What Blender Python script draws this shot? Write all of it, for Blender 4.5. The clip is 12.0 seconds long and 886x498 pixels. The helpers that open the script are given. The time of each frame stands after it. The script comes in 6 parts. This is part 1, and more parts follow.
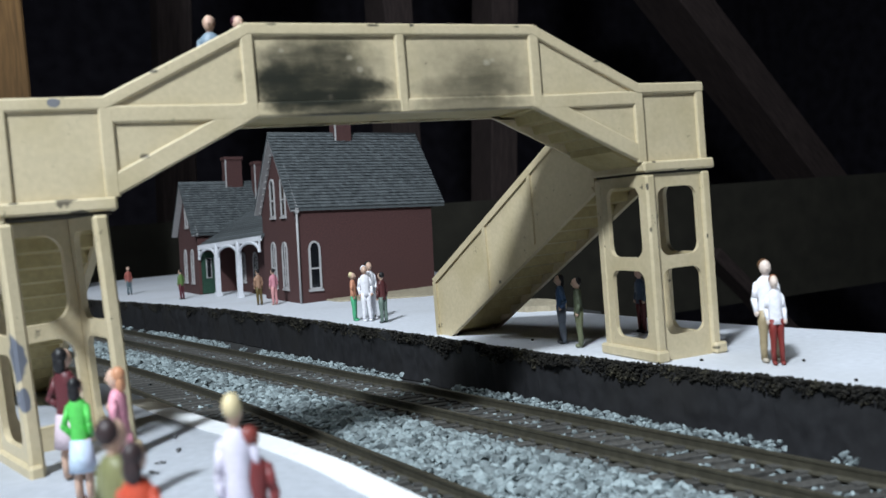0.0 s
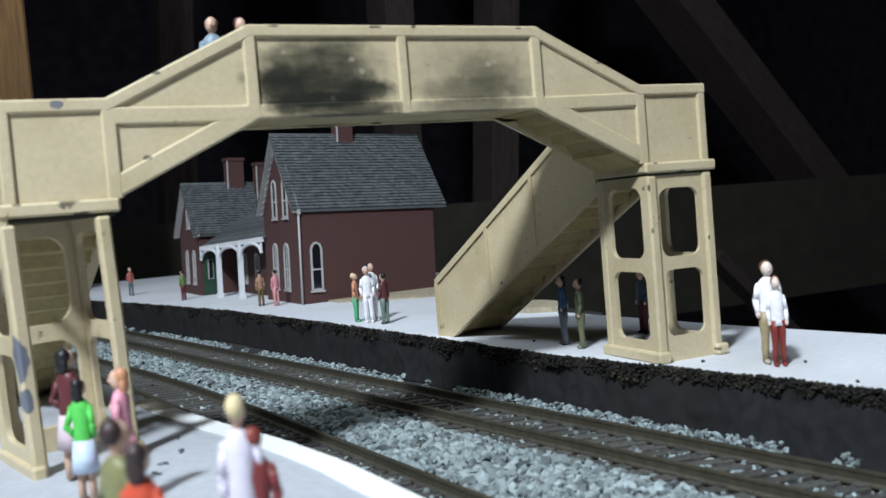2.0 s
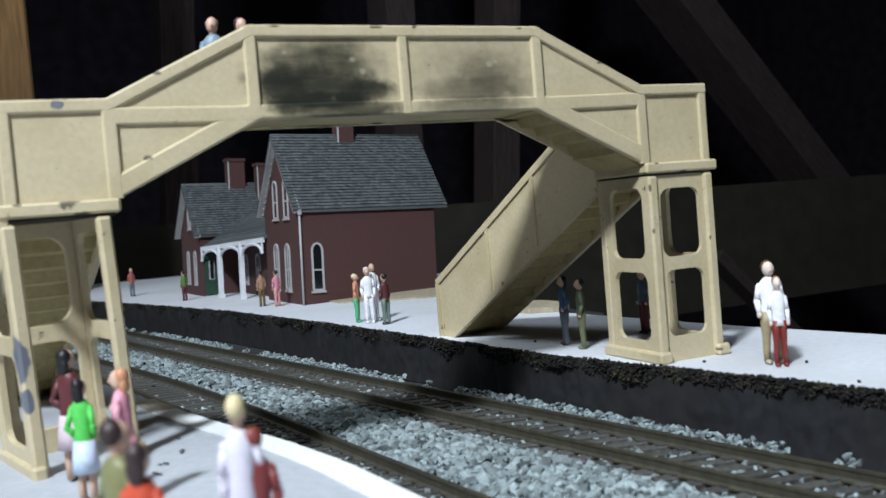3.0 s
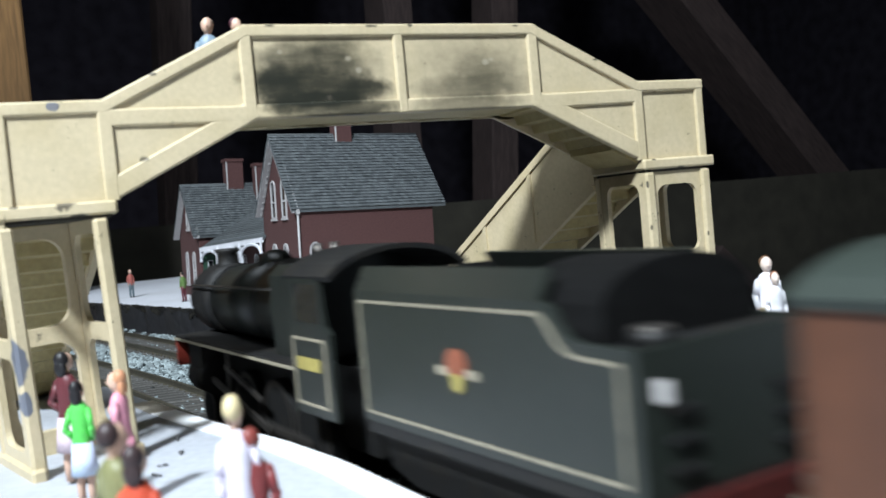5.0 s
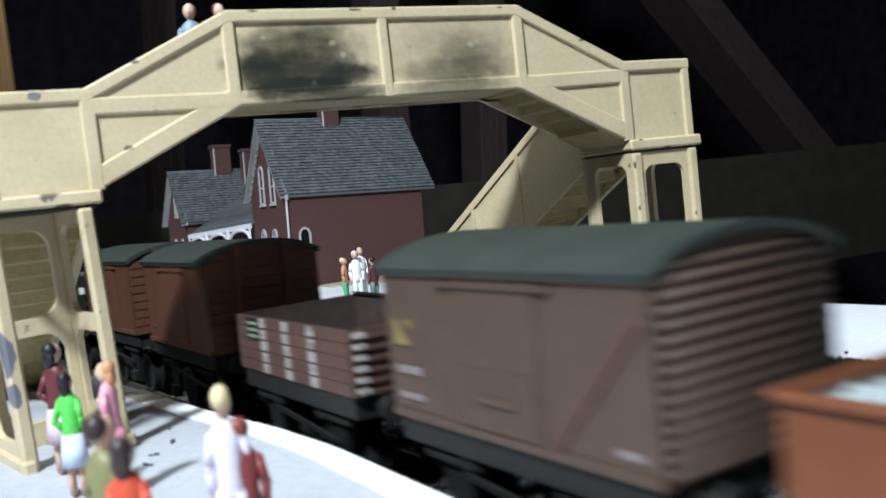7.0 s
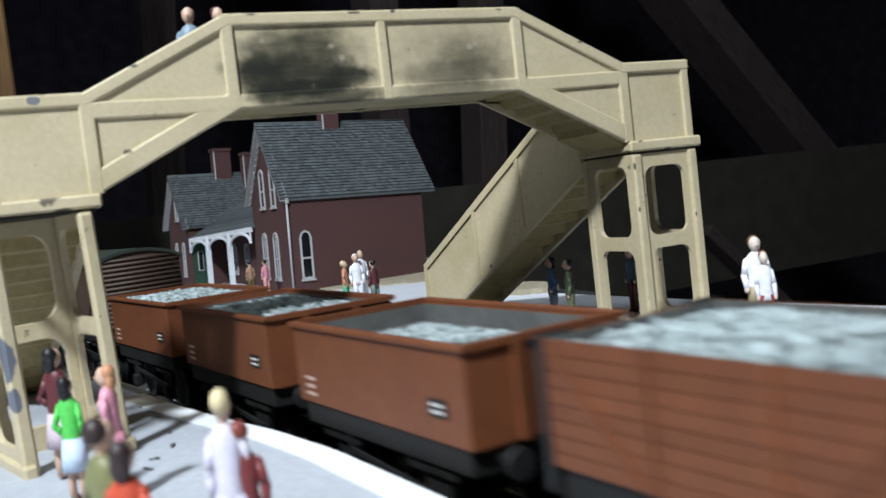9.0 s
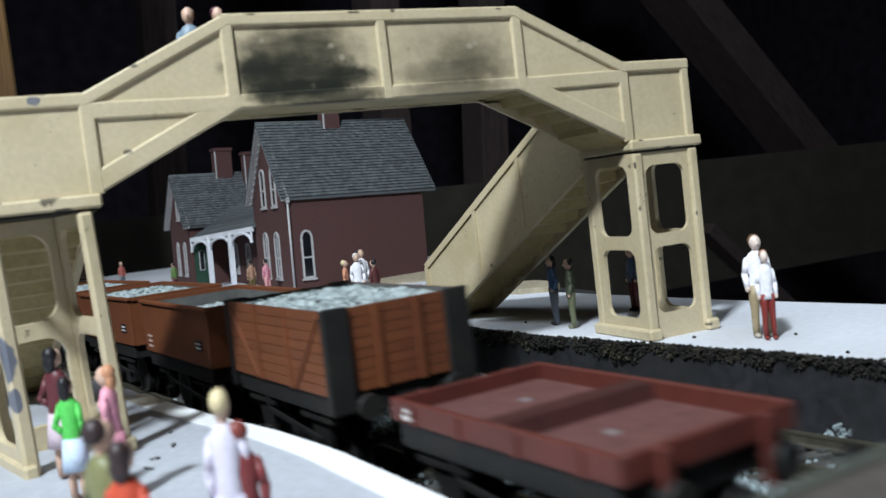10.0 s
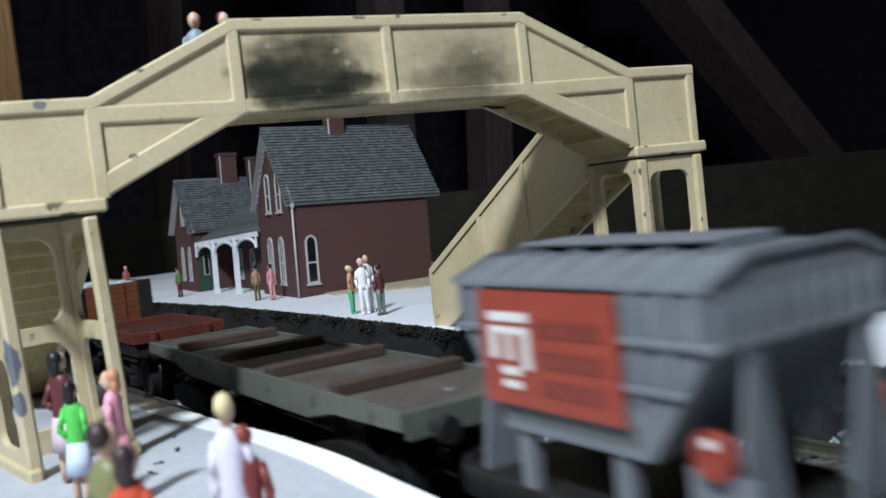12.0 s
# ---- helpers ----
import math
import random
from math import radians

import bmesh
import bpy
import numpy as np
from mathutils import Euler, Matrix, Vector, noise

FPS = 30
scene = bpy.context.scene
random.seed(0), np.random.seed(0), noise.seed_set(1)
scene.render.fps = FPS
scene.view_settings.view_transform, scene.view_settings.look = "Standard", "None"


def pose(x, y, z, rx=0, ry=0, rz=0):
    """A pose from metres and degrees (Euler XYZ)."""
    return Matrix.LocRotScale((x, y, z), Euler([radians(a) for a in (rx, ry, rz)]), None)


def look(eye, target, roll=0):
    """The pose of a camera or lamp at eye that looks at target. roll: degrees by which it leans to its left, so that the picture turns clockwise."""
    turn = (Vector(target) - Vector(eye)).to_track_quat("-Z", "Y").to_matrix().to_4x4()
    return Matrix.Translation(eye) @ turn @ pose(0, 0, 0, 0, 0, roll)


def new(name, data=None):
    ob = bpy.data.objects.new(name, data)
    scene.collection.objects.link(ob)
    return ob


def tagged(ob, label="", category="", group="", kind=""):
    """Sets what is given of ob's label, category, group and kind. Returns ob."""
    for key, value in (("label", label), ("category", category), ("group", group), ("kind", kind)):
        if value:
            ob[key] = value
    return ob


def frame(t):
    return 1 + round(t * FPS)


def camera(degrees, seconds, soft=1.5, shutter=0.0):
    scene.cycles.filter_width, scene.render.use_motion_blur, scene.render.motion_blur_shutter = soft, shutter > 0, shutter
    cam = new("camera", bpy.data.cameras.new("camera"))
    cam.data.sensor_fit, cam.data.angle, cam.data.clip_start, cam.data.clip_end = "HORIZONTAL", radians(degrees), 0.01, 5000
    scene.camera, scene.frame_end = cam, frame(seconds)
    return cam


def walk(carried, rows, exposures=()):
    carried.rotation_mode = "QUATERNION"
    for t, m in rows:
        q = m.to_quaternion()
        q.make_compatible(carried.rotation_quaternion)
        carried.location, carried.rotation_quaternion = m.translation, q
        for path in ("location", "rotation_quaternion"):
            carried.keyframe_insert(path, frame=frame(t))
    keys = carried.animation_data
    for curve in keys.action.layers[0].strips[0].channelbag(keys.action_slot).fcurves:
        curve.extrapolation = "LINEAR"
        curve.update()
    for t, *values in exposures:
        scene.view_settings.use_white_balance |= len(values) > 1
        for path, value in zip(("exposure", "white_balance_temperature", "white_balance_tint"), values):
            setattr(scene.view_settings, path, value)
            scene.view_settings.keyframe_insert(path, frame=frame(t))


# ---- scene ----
cam = camera(51.13, 12.0, soft=1.5, shutter=0.8)
cam.data.dof.use_dof = True
cam.data.dof.focus_distance = 0.33
cam.data.dof.aperture_fstop = 36.0
walk(cam, [
    (0.0, pose(-0.07668, -0.18723, 0.04199, 87.586, 4.716, -24.065)),
    (0.5, pose(-0.07703, -0.18739, 0.04202, 87.613, 4.693, -24.099)),
    (1.0, pose(-0.07666, -0.18752, 0.04203, 87.651, 4.697, -23.957)),
    (1.5, pose(-0.07667, -0.18744, 0.04202, 87.655, 4.735, -23.966)),
    (2.0, pose(-0.07691, -0.18748, 0.04208, 87.653, 4.697, -23.978)),
    (2.5, pose(-0.07661, -0.18744, 0.04208, 87.649, 4.698, -23.883)),
    (3.0, pose(-0.07679, -0.18735, 0.04199, 87.695, 4.732, -23.909)),
    (5.0, pose(-0.07632, -0.18732, 0.04198, 87.584, 5.284, -23.950)),
    (5.5, pose(-0.07599, -0.18731, 0.04214, 87.127, 5.672, -24.123)),
    (6.0, pose(-0.07585, -0.18745, 0.04213, 86.741, 5.905, -24.294)),
    (6.5, pose(-0.07576, -0.18720, 0.04207, 86.563, 6.075, -24.456)),
    (7.0, pose(-0.07569, -0.18723, 0.04229, 86.422, 6.211, -24.585)),
    (9.0, pose(-0.07545, -0.18719, 0.04222, 86.592, 6.497, -24.549)),
    (9.5, pose(-0.07540, -0.18712, 0.04221, 86.594, 6.524, -24.491)),
    (10.0, pose(-0.07521, -0.18736, 0.04228, 86.542, 6.589, -24.462)),
    (10.5, pose(-0.07524, -0.18736, 0.04226, 86.648, 6.583, -24.443)),
    (11.0, pose(-0.07531, -0.18727, 0.04222, 86.742, 6.471, -24.396)),
    (11.5, pose(-0.07548, -0.18738, 0.04209, 86.878, 6.400, -24.263)),
    (12.0, pose(-0.07532, -0.18723, 0.04222, 86.924, 6.398, -24.202)),
], exposures=[(0.0, 0.0), (3.2, 0.0), (4.4, 0.45), (5.5, 0.55), (6.5, 0.42), (7.2, 0.3), (9.0, 0.08), (10.0, 0.0), (12.0, -0.02)])

# ---- light: a loft lamp up to the left behind the camera, an added overhead fill, and a trace of room light ----
world = bpy.data.worlds.new("loft_air")
scene.world = world
world.use_nodes = True
world.node_tree.nodes["Background"].inputs[0].default_value = (0.55, 0.6, 0.7, 1)
world.node_tree.nodes["Background"].inputs[1].default_value = 0.03
lamp_data = bpy.data.lights.new("loft_lamp", "AREA")
lamp_data.shape, lamp_data.size = "DISK", 0.095
lamp_data.energy = 13.5
lamp_data.color = (0.82, 0.915, 1.0)
lamp = new("loft_lamp", lamp_data)
lamp.matrix_basis = look((-0.46, -0.42, 0.69), (0.02, 0.05, 0.0))
# unseen overhead area light, added as soft fill for the shaded sides
fill_data = bpy.data.lights.new("loft_tube", "AREA")
fill_data.shape, fill_data.size, fill_data.size_y = "RECTANGLE", 1.3, 0.5
fill_data.energy = 6.8
fill_data.color = (0.82, 0.915, 1.0)
fill_lamp = new("loft_tube", fill_data)
fill_lamp.matrix_basis = look((-0.4, -0.1, 1.25), (0.05, 0.0, 0.0))

# ---- helpers for mesh building; all lengths below are millimetres of the model ----
MM = 0.001


def mat(name, colour, rough=0.7, grain=600.0, vary=0.25, bump=0.15, metal=0.0, stain=None, stain_scale=40.0, stain_amount=0.5, per_piece=0.0, spec=0.4, streak=1.0):
    m = bpy.data.materials.new(name)
    m.use_nodes = True
    nt = m.node_tree
    b = nt.nodes["Principled BSDF"]
    b.inputs["Roughness"].default_value = rough
    b.inputs["Metallic"].default_value = metal
    b.inputs["Specular IOR Level"].default_value = spec
    co = nt.nodes.new("ShaderNodeTexCoord")
    n1 = nt.nodes.new("ShaderNodeTexNoise")
    n1.inputs["Scale"].default_value = grain
    n1.inputs["Detail"].default_value = 5
    nt.links.new(co.outputs["Object"], n1.inputs["Vector"])
    r1 = nt.nodes.new("ShaderNodeMapRange")
    r1.inputs[1].default_value, r1.inputs[2].default_value = 0.3, 0.7
    r1.inputs[3].default_value, r1.inputs[4].default_value = 1 - vary, 1 + vary
    nt.links.new(n1.outputs["Fac"], r1.inputs[0])
    mul = nt.nodes.new("ShaderNodeVectorMath")
    mul.operation = "SCALE"
    mul.inputs[0].default_value = colour
    nt.links.new(r1.outputs[0], mul.inputs["Scale"])
    out = mul.outputs[0]
    n2 = nt.nodes.new("ShaderNodeTexNoise")
    n2.inputs["Scale"].default_value = stain_scale
    n2.inputs["Detail"].default_value = 6
    mp2 = nt.nodes.new("ShaderNodeMapping")
    mp2.inputs["Scale"].default_value = (1.0, 1.0, streak)
    nt.links.new(co.outputs["Object"], mp2.inputs["Vector"])
    nt.links.new(mp2.outputs["Vector"], n2.inputs["Vector"])
    r2 = nt.nodes.new("ShaderNodeMapRange")
    r2.inputs[1].default_value, r2.inputs[2].default_value = 0.48, 0.72
    r2.inputs[3].default_value, r2.inputs[4].default_value = 0.0, stain_amount
    nt.links.new(n2.outputs["Fac"], r2.inputs[0])
    mix = nt.nodes.new("ShaderNodeMix")
    mix.data_type = "RGBA"
    s = stain or tuple(c * 0.6 for c in colour)
    mix.inputs["B"].default_value = (*s, 1)
    nt.links.new(r2.outputs[0], mix.inputs["Factor"])
    nt.links.new(out, mix.inputs["A"])
    out = mix.outputs["Result"]
    if per_piece:
        info = nt.nodes.new("ShaderNodeObjectInfo")
        geo = nt.nodes.new("ShaderNodeNewGeometry")
        add = nt.nodes.new("ShaderNodeMath")
        add.operation = "ADD"
        nt.links.new(info.outputs["Random"], add.inputs[0])
        nt.links.new(geo.outputs["Random Per Island"], add.inputs[1])
        fr = nt.nodes.new("ShaderNodeMath")
        fr.operation = "FRACT"
        nt.links.new(add.outputs[0], fr.inputs[0])
        r3 = nt.nodes.new("ShaderNodeMapRange")
        r3.inputs[3].default_value, r3.inputs[4].default_value = 1 - per_piece, 1 + per_piece
        nt.links.new(fr.outputs[0], r3.inputs[0])
        sc = nt.nodes.new("ShaderNodeVectorMath")
        sc.operation = "SCALE"
        nt.links.new(out, sc.inputs[0])
        nt.links.new(r3.outputs[0], sc.inputs["Scale"])
        out = sc.outputs[0]
    nt.links.new(out, b.inputs["Base Color"])
    if bump:
        bp = nt.nodes.new("ShaderNodeBump")
        bp.inputs["Strength"].default_value = bump
        bp.inputs["Distance"].default_value = 0.0004
        nt.links.new(n1.outputs["Fac"], bp.inputs["Height"])
        nt.links.new(bp.outputs["Normal"], b.inputs["Normal"])
    return m


def patches(m, spots, colour, size_noise=260.0, streak=0.0):
    """Adds worn or sooty patches with a ragged outline to a material: spots of (centre, radii, strength) in millimetres."""
    nt = m.node_tree
    b = nt.nodes["Principled BSDF"]
    src = b.inputs["Base Color"].links[0].from_socket
    co = nt.nodes.new("ShaderNodeTexCoord")
    nz = nt.nodes.new("ShaderNodeTexNoise")
    nz.inputs["Scale"].default_value, nz.inputs["Detail"].default_value = size_noise, 7
    nt.links.new(co.outputs["Object"], nz.inputs["Vector"])
    sq = nt.nodes.new("ShaderNodeVectorMath")
    sq.operation = "MULTIPLY"
    nt.links.new(co.outputs["Object"], sq.inputs[0])
    sq.inputs[1].default_value = (0.3, 1.0, 1.5)
    n2 = nt.nodes.new("ShaderNodeTexNoise")
    n2.inputs["Scale"].default_value, n2.inputs["Detail"].default_value = 420.0, 8
    n2.inputs["Roughness"].default_value = 0.7
    nt.links.new(sq.outputs[0], n2.inputs["Vector"])
    thin = nt.nodes.new("ShaderNodeMapRange")
    thin.inputs[1].default_value, thin.inputs[2].default_value = 0.44, 0.68
    thin.inputs[3].default_value, thin.inputs[4].default_value = 1.0, 1.0 - streak
    nt.links.new(n2.outputs["Fac"], thin.inputs[0])
    for centre, radii, strength, hard in spots:
        sub = nt.nodes.new("ShaderNodeVectorMath")
        sub.operation = "SUBTRACT"
        nt.links.new(co.outputs["Object"], sub.inputs[0])
        sub.inputs[1].default_value = [c * MM for c in centre]
        div = nt.nodes.new("ShaderNodeVectorMath")
        div.operation = "DIVIDE"
        nt.links.new(sub.outputs[0], div.inputs[0])
        div.inputs[1].default_value = [r * MM for r in radii]
        ln = nt.nodes.new("ShaderNodeVectorMath")
        ln.operation = "LENGTH"
        nt.links.new(div.outputs[0], ln.inputs[0])
        ad = nt.nodes.new("ShaderNodeMath")
        ad.operation = "MULTIPLY_ADD"
        nt.links.new(nz.outputs["Fac"], ad.inputs[0])
        ad.inputs[1].default_value = 0.75
        nt.links.new(ln.outputs["Value"], ad.inputs[2])
        rg = nt.nodes.new("ShaderNodeMapRange")
        rg.inputs[1].default_value, rg.inputs[2].default_value = 1.36 - hard, 1.36 + hard * 0.4
        rg.inputs[3].default_value, rg.inputs[4].default_value = strength, 0.0
        nt.links.new(ad.outputs[0], rg.inputs[0])
        mx = nt.nodes.new("ShaderNodeMix")
        mx.data_type = "RGBA"
        worn = nt.nodes.new("ShaderNodeMath")
        worn.operation = "MULTIPLY"
        nt.links.new(rg.outputs[0], worn.inputs[0])
        nt.links.new(thin.outputs[0], worn.inputs[1])
        nt.links.new(worn.outputs[0], mx.inputs["Factor"])
        nt.links.new(src, mx.inputs["A"])
        mx.inputs["B"].default_value = (*colour, 1)
        src = mx.outputs["Result"]
    nt.links.new(src, b.inputs["Base Color"])
    return m


def chips(m, colour, amount=1.0):
    """Scatters small dark chips and scratches over a paint."""
    nt = m.node_tree
    b = nt.nodes["Principled BSDF"]
    src = b.inputs["Base Color"].links[0].from_socket
    co = nt.nodes.new("ShaderNodeTexCoord")
    for scale, lo, hi in ((150.0, 0.655, 0.69), (480.0, 0.67, 0.72)):
        nz = nt.nodes.new("ShaderNodeTexNoise")
        nz.inputs["Scale"].default_value, nz.inputs["Detail"].default_value = scale, 8
        nz.inputs["Roughness"].default_value = 0.65
        nt.links.new(co.outputs["Object"], nz.inputs["Vector"])
        rg = nt.nodes.new("ShaderNodeMapRange")
        rg.inputs[1].default_value, rg.inputs[2].default_value = lo, hi
        rg.inputs[3].default_value, rg.inputs[4].default_value = 0.0, amount
        nt.links.new(nz.outputs["Fac"], rg.inputs[0])
        mx = nt.nodes.new("ShaderNodeMix")
        mx.data_type = "RGBA"
        nt.links.new(rg.outputs[0], mx.inputs["Factor"])
        nt.links.new(src, mx.inputs["A"])
        mx.inputs["B"].default_value = (*colour, 1)
        src = mx.outputs["Result"]
    nt.links.new(src, b.inputs["Base Color"])
    return m


def glow_free_glass(name, colour):
    m = mat(name, colour, rough=0.08, vary=0.1, bump=0.0, spec=0.6)
    return m


def bm_new():
    return bmesh.new()


def face(bm, pts, mi=0):
    f = bm.faces.new([bm.verts.new(p) for p in pts])
    f.material_index = mi
    return f


def box(bm, x0, x1, y0, y1, z0, z1, mi=0, bev=0.0, m=None):
    r = bmesh.ops.create_cube(bm, size=1.0)
    vs = r["verts"]
    for v in vs:
        v.co = Vector((x0 if v.co.x < 0 else x1, y0 if v.co.y < 0 else y1, z0 if v.co.z < 0 else z1))
    fs = {f for v in vs for f in v.link_faces}
    for f in fs:
        f.material_index = mi
    if bev:
        es = list({e for v in vs for e in v.link_edges})
        bmesh.ops.bevel(bm, geom=es, offset=bev, segments=1, affect="EDGES", clamp_overlap=True)
    if m is not None:
        bmesh.ops.transform(bm, matrix=m, verts=[v for v in bm.verts if v.index == -1 or v in vs] if not bev else [])
    return vs


def prism(bm, poly, a, b, axis="y", mi=0):
    """Extrudes a closed outline from a to b along an axis. The outline holds the other two coordinates in x, y, z order."""
    def put(p, d):
        return (d, p[0], p[1]) if axis == "x" else (p[0], d, p[1]) if axis == "y" else (p[0], p[1], d)
    v0 = [bm.verts.new(put(p, a)) for p in poly]
    v1 = [bm.verts.new(put(p, b)) for p in poly]
    n = len(poly)
    fs = [bm.faces.new(v0), bm.faces.new(v1[::-1])]
    for i in range(n):
        fs.append(bm.faces.new((v0[i], v1[i], v1[(i + 1) % n], v0[(i + 1) % n])))
    for f in fs:
        f.material_index = mi
    return v0 + v1


def bar(bm, p, q, w, h, axis="y", a=0.0, b=1.0, mi=0):
    """A straight strip between two points of a plane, w wide in it, from a to b along the axis."""
    d = Vector((q[0] - p[0], q[1] - p[1])).normalized()
    n = Vector((-d.y, d.x)) * w / 2
    prism(bm, [(p[0] + n.x, p[1] + n.y), (p[0] - n.x, p[1] - n.y), (q[0] - n.x, q[1] - n.y), (q[0] + n.x, q[1] + n.y)], a, b, axis, mi)


def tube(bm, p, q, r0, r1=None, n=10, mi=0, smooth=True):
    p, q = Vector(p), Vector(q)
    r1 = r0 if r1 is None else r1
    d = (q - p).normalized()
    u = d.orthogonal().normalized()
    w = d.cross(u)
    a, b = [], []
    for i in range(n):
        t = 2 * math.pi * i / n
        o = u * math.cos(t) + w * math.sin(t)
        a.append(bm.verts.new(p + o * r0))
        b.append(bm.verts.new(q + o * r1))
    fs = [bm.faces.new(a[::-1]), bm.faces.new(b)]
    for i in range(n):
        f = bm.faces.new((a[i], a[(i + 1) % n], b[(i + 1) % n], b[i]))
        f.smooth = smooth
        fs.append(f)
    for f in fs:
        f.material_index = mi


def loft(bm, rings, mi=0, n=12, smooth=True):
    """A skin over ellipses: rings of (centre, radius x, radius y), stacked upwards; mi may be a list, one for each band."""
    rows = []
    for c, rx, ry in rings:
        rows.append([bm.verts.new((c[0] + rx * math.cos(2 * math.pi * i / n), c[1] + ry * math.sin(2 * math.pi * i / n), c[2])) for i in range(n)])
    for k in range(len(rows) - 1):
        for i in range(n):
            f = bm.faces.new((rows[k][i], rows[k][(i + 1) % n], rows[k + 1][(i + 1) % n], rows[k + 1][i]))
            f.smooth = smooth
            f.material_index = mi[k] if isinstance(mi, list) else mi
    f = bm.faces.new(rows[0][::-1])
    f.material_index = mi[0] if isinstance(mi, list) else mi
    f = bm.faces.new(rows[-1])
    f.material_index = mi[-1] if isinstance(mi, list) else mi


def ball(bm, c, rx, ry, rz, mi=0, n=12, m=8):
    loft(bm, [((c[0], c[1], c[2] - rz * math.cos(math.pi * k / m)), rx * max(0.02, math.sin(math.pi * k / m)), ry * max(0.02, math.sin(math.pi * k / m))) for k in range(m + 1)], mi, n)


def mesh_of(name, bm, mats):
    bmesh.ops.scale(bm, vec=(MM, MM, MM), verts=bm.verts)
    bmesh.ops.recalc_face_normals(bm, faces=bm.faces)
    me = bpy.data.meshes.new(name)
    bm.to_mesh(me)
    bm.free()
    for m in (mats if isinstance(mats, (list, tuple)) else [mats]):
        me.materials.append(m)
    return me


def thing(name, label, category, m=None, group="", kind="", bm=None, mats=None):
    ob = new(name, mesh_of(name, bm, mats) if bm else None)
    if m is not None:
        ob.matrix_basis = m
    return tagged(ob, label, category, group, kind)


def part(name, bm, mats, parent, label="", kind=""):
    ob = new(name, mesh_of(name, bm, mats))
    ob.parent = parent
    return tagged(ob, label, kind=kind)


def at(x, y, z, rz=0.0, rx=0.0, ry=0.0):
    return pose(x * MM, y * MM, z * MM, rx, ry, rz)


def share(ob, parent, m):
    o = new(ob.name, ob.data)
    o.parent = parent
    o.matrix_basis = m
    return o


def track_x(y):
    """Centre line of the near track."""
    return -15.7 - 0.135 * y - 2.7e-4 * max(0.0, y - 60.0) ** 2


def far_x(y):
    """Centre line of the far track."""
    return 39.0 - 0.205 * y - 0.4e-4 * max(0.0, y - 300.0) ** 2


def lerp_line(pts, y):
    for (xa, ya), (xb, yb) in zip(pts, pts[1:]):
        if y <= yb:
            break
    return xa + (xb - xa) * (y - ya) / (yb - ya)


FAR_EDGE = [(130, -400), (100, -180), (72.5, -58), (63.3, -16), (56.6, 9), (51, 30), (43, 96), (32.6, 169), (11.7, 295), (-7, 370), (-30, 460), (-75, 600), (-130, 760)]
NEAR_EDGE = [(12, -420), (-28.3, -61), (-31.4, -33), (-36.0, -10), (-43.7, 17), (-49.8, 43), (-54, 67), (-58, 84), (-61, 98)]
RAIL_Z = -12.3
BED_Z = -17.0

# ---- materials ----
CREAM = mat("cream_enamel", (0.55, 0.46, 0.3), 0.42, grain=900, vary=0.06, bump=0.12, stain=(0.34, 0.27, 0.12), stain_scale=60, stain_amount=0.35, spec=0.5)
# stained cream, its base darkened to carry the shade of the soffits
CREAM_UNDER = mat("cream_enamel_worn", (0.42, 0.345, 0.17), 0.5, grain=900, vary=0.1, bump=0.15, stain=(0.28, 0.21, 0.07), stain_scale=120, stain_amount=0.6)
BARE = mat("bare_casting", (0.16, 0.17, 0.19), 0.5, metal=0.6)
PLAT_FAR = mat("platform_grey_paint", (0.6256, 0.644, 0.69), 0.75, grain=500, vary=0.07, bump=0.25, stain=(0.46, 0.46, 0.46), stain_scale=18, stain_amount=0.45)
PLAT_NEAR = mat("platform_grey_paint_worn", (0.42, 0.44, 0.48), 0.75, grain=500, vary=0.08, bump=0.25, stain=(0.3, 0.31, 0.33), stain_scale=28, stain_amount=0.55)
EDGE_WHITE = mat("edge_white_paint", (0.82, 0.83, 0.84), 0.6, grain=700, vary=0.06, stain=(0.6, 0.6, 0.58), stain_scale=50, stain_amount=0.4)
# beige tone: the white edge as it looks in the bridge's shadow
EDGE_SHADED = mat("edge_bare_board", (0.42, 0.38, 0.31), 0.75, grain=500, vary=0.1)
WALL_BLACK = mat("platform_wall_black", (0.0256, 0.0256, 0.028), 0.42, grain=300, vary=0.3, stain=(0.0288, 0.0272, 0.0256), stain_scale=25, stain_amount=0.6)
SOIL = mat("soil_crumbs", (0.012, 0.0105, 0.008), 0.95, grain=900, vary=0.5, stain=(0.07, 0.062, 0.036), stain_scale=110, stain_amount=0.55, per_piece=0.7)
BED = mat("track_bed", (0.03, 0.03, 0.03), 0.95, grain=700, vary=0.4, bump=0.5)
STONE = mat("grey_ballast", (0.215, 0.255, 0.262), 0.8, grain=900, vary=0.25, bump=0.3, per_piece=0.55, stain=(0.16, 0.19, 0.195), stain_scale=300)
SLEEPER = mat("sleeper_brown", (0.0676, 0.065, 0.0598), 0.7, grain=800, vary=0.3, per_piece=0.25)
RAIL = mat("rail_tarnished", (0.102, 0.0936, 0.0696), 0.45, grain=500, vary=0.2, metal=0.55)
BRICK = mat("house_brick", (0.074, 0.032, 0.03), 0.85, grain=1400, vary=0.22, bump=0.3, stain=(0.065, 0.03, 0.029), stain_scale=40)
SLATE = mat("house_slate", (0.08, 0.09, 0.095), 0.75, grain=700, vary=0.14, bump=0.3, stain=(0.105, 0.116, 0.12), stain_scale=60, per_piece=0.26)
TRIM = mat("house_trim_grey", (0.42, 0.41, 0.41), 0.7, vary=0.1)
TRIM_W = mat("porch_white", (0.68, 0.69, 0.73), 0.65, vary=0.08)
PANE = glow_free_glass("window_dark", (0.01, 0.011, 0.013))
DOOR_G = mat("door_green", (0.015, 0.05, 0.03), 0.6)
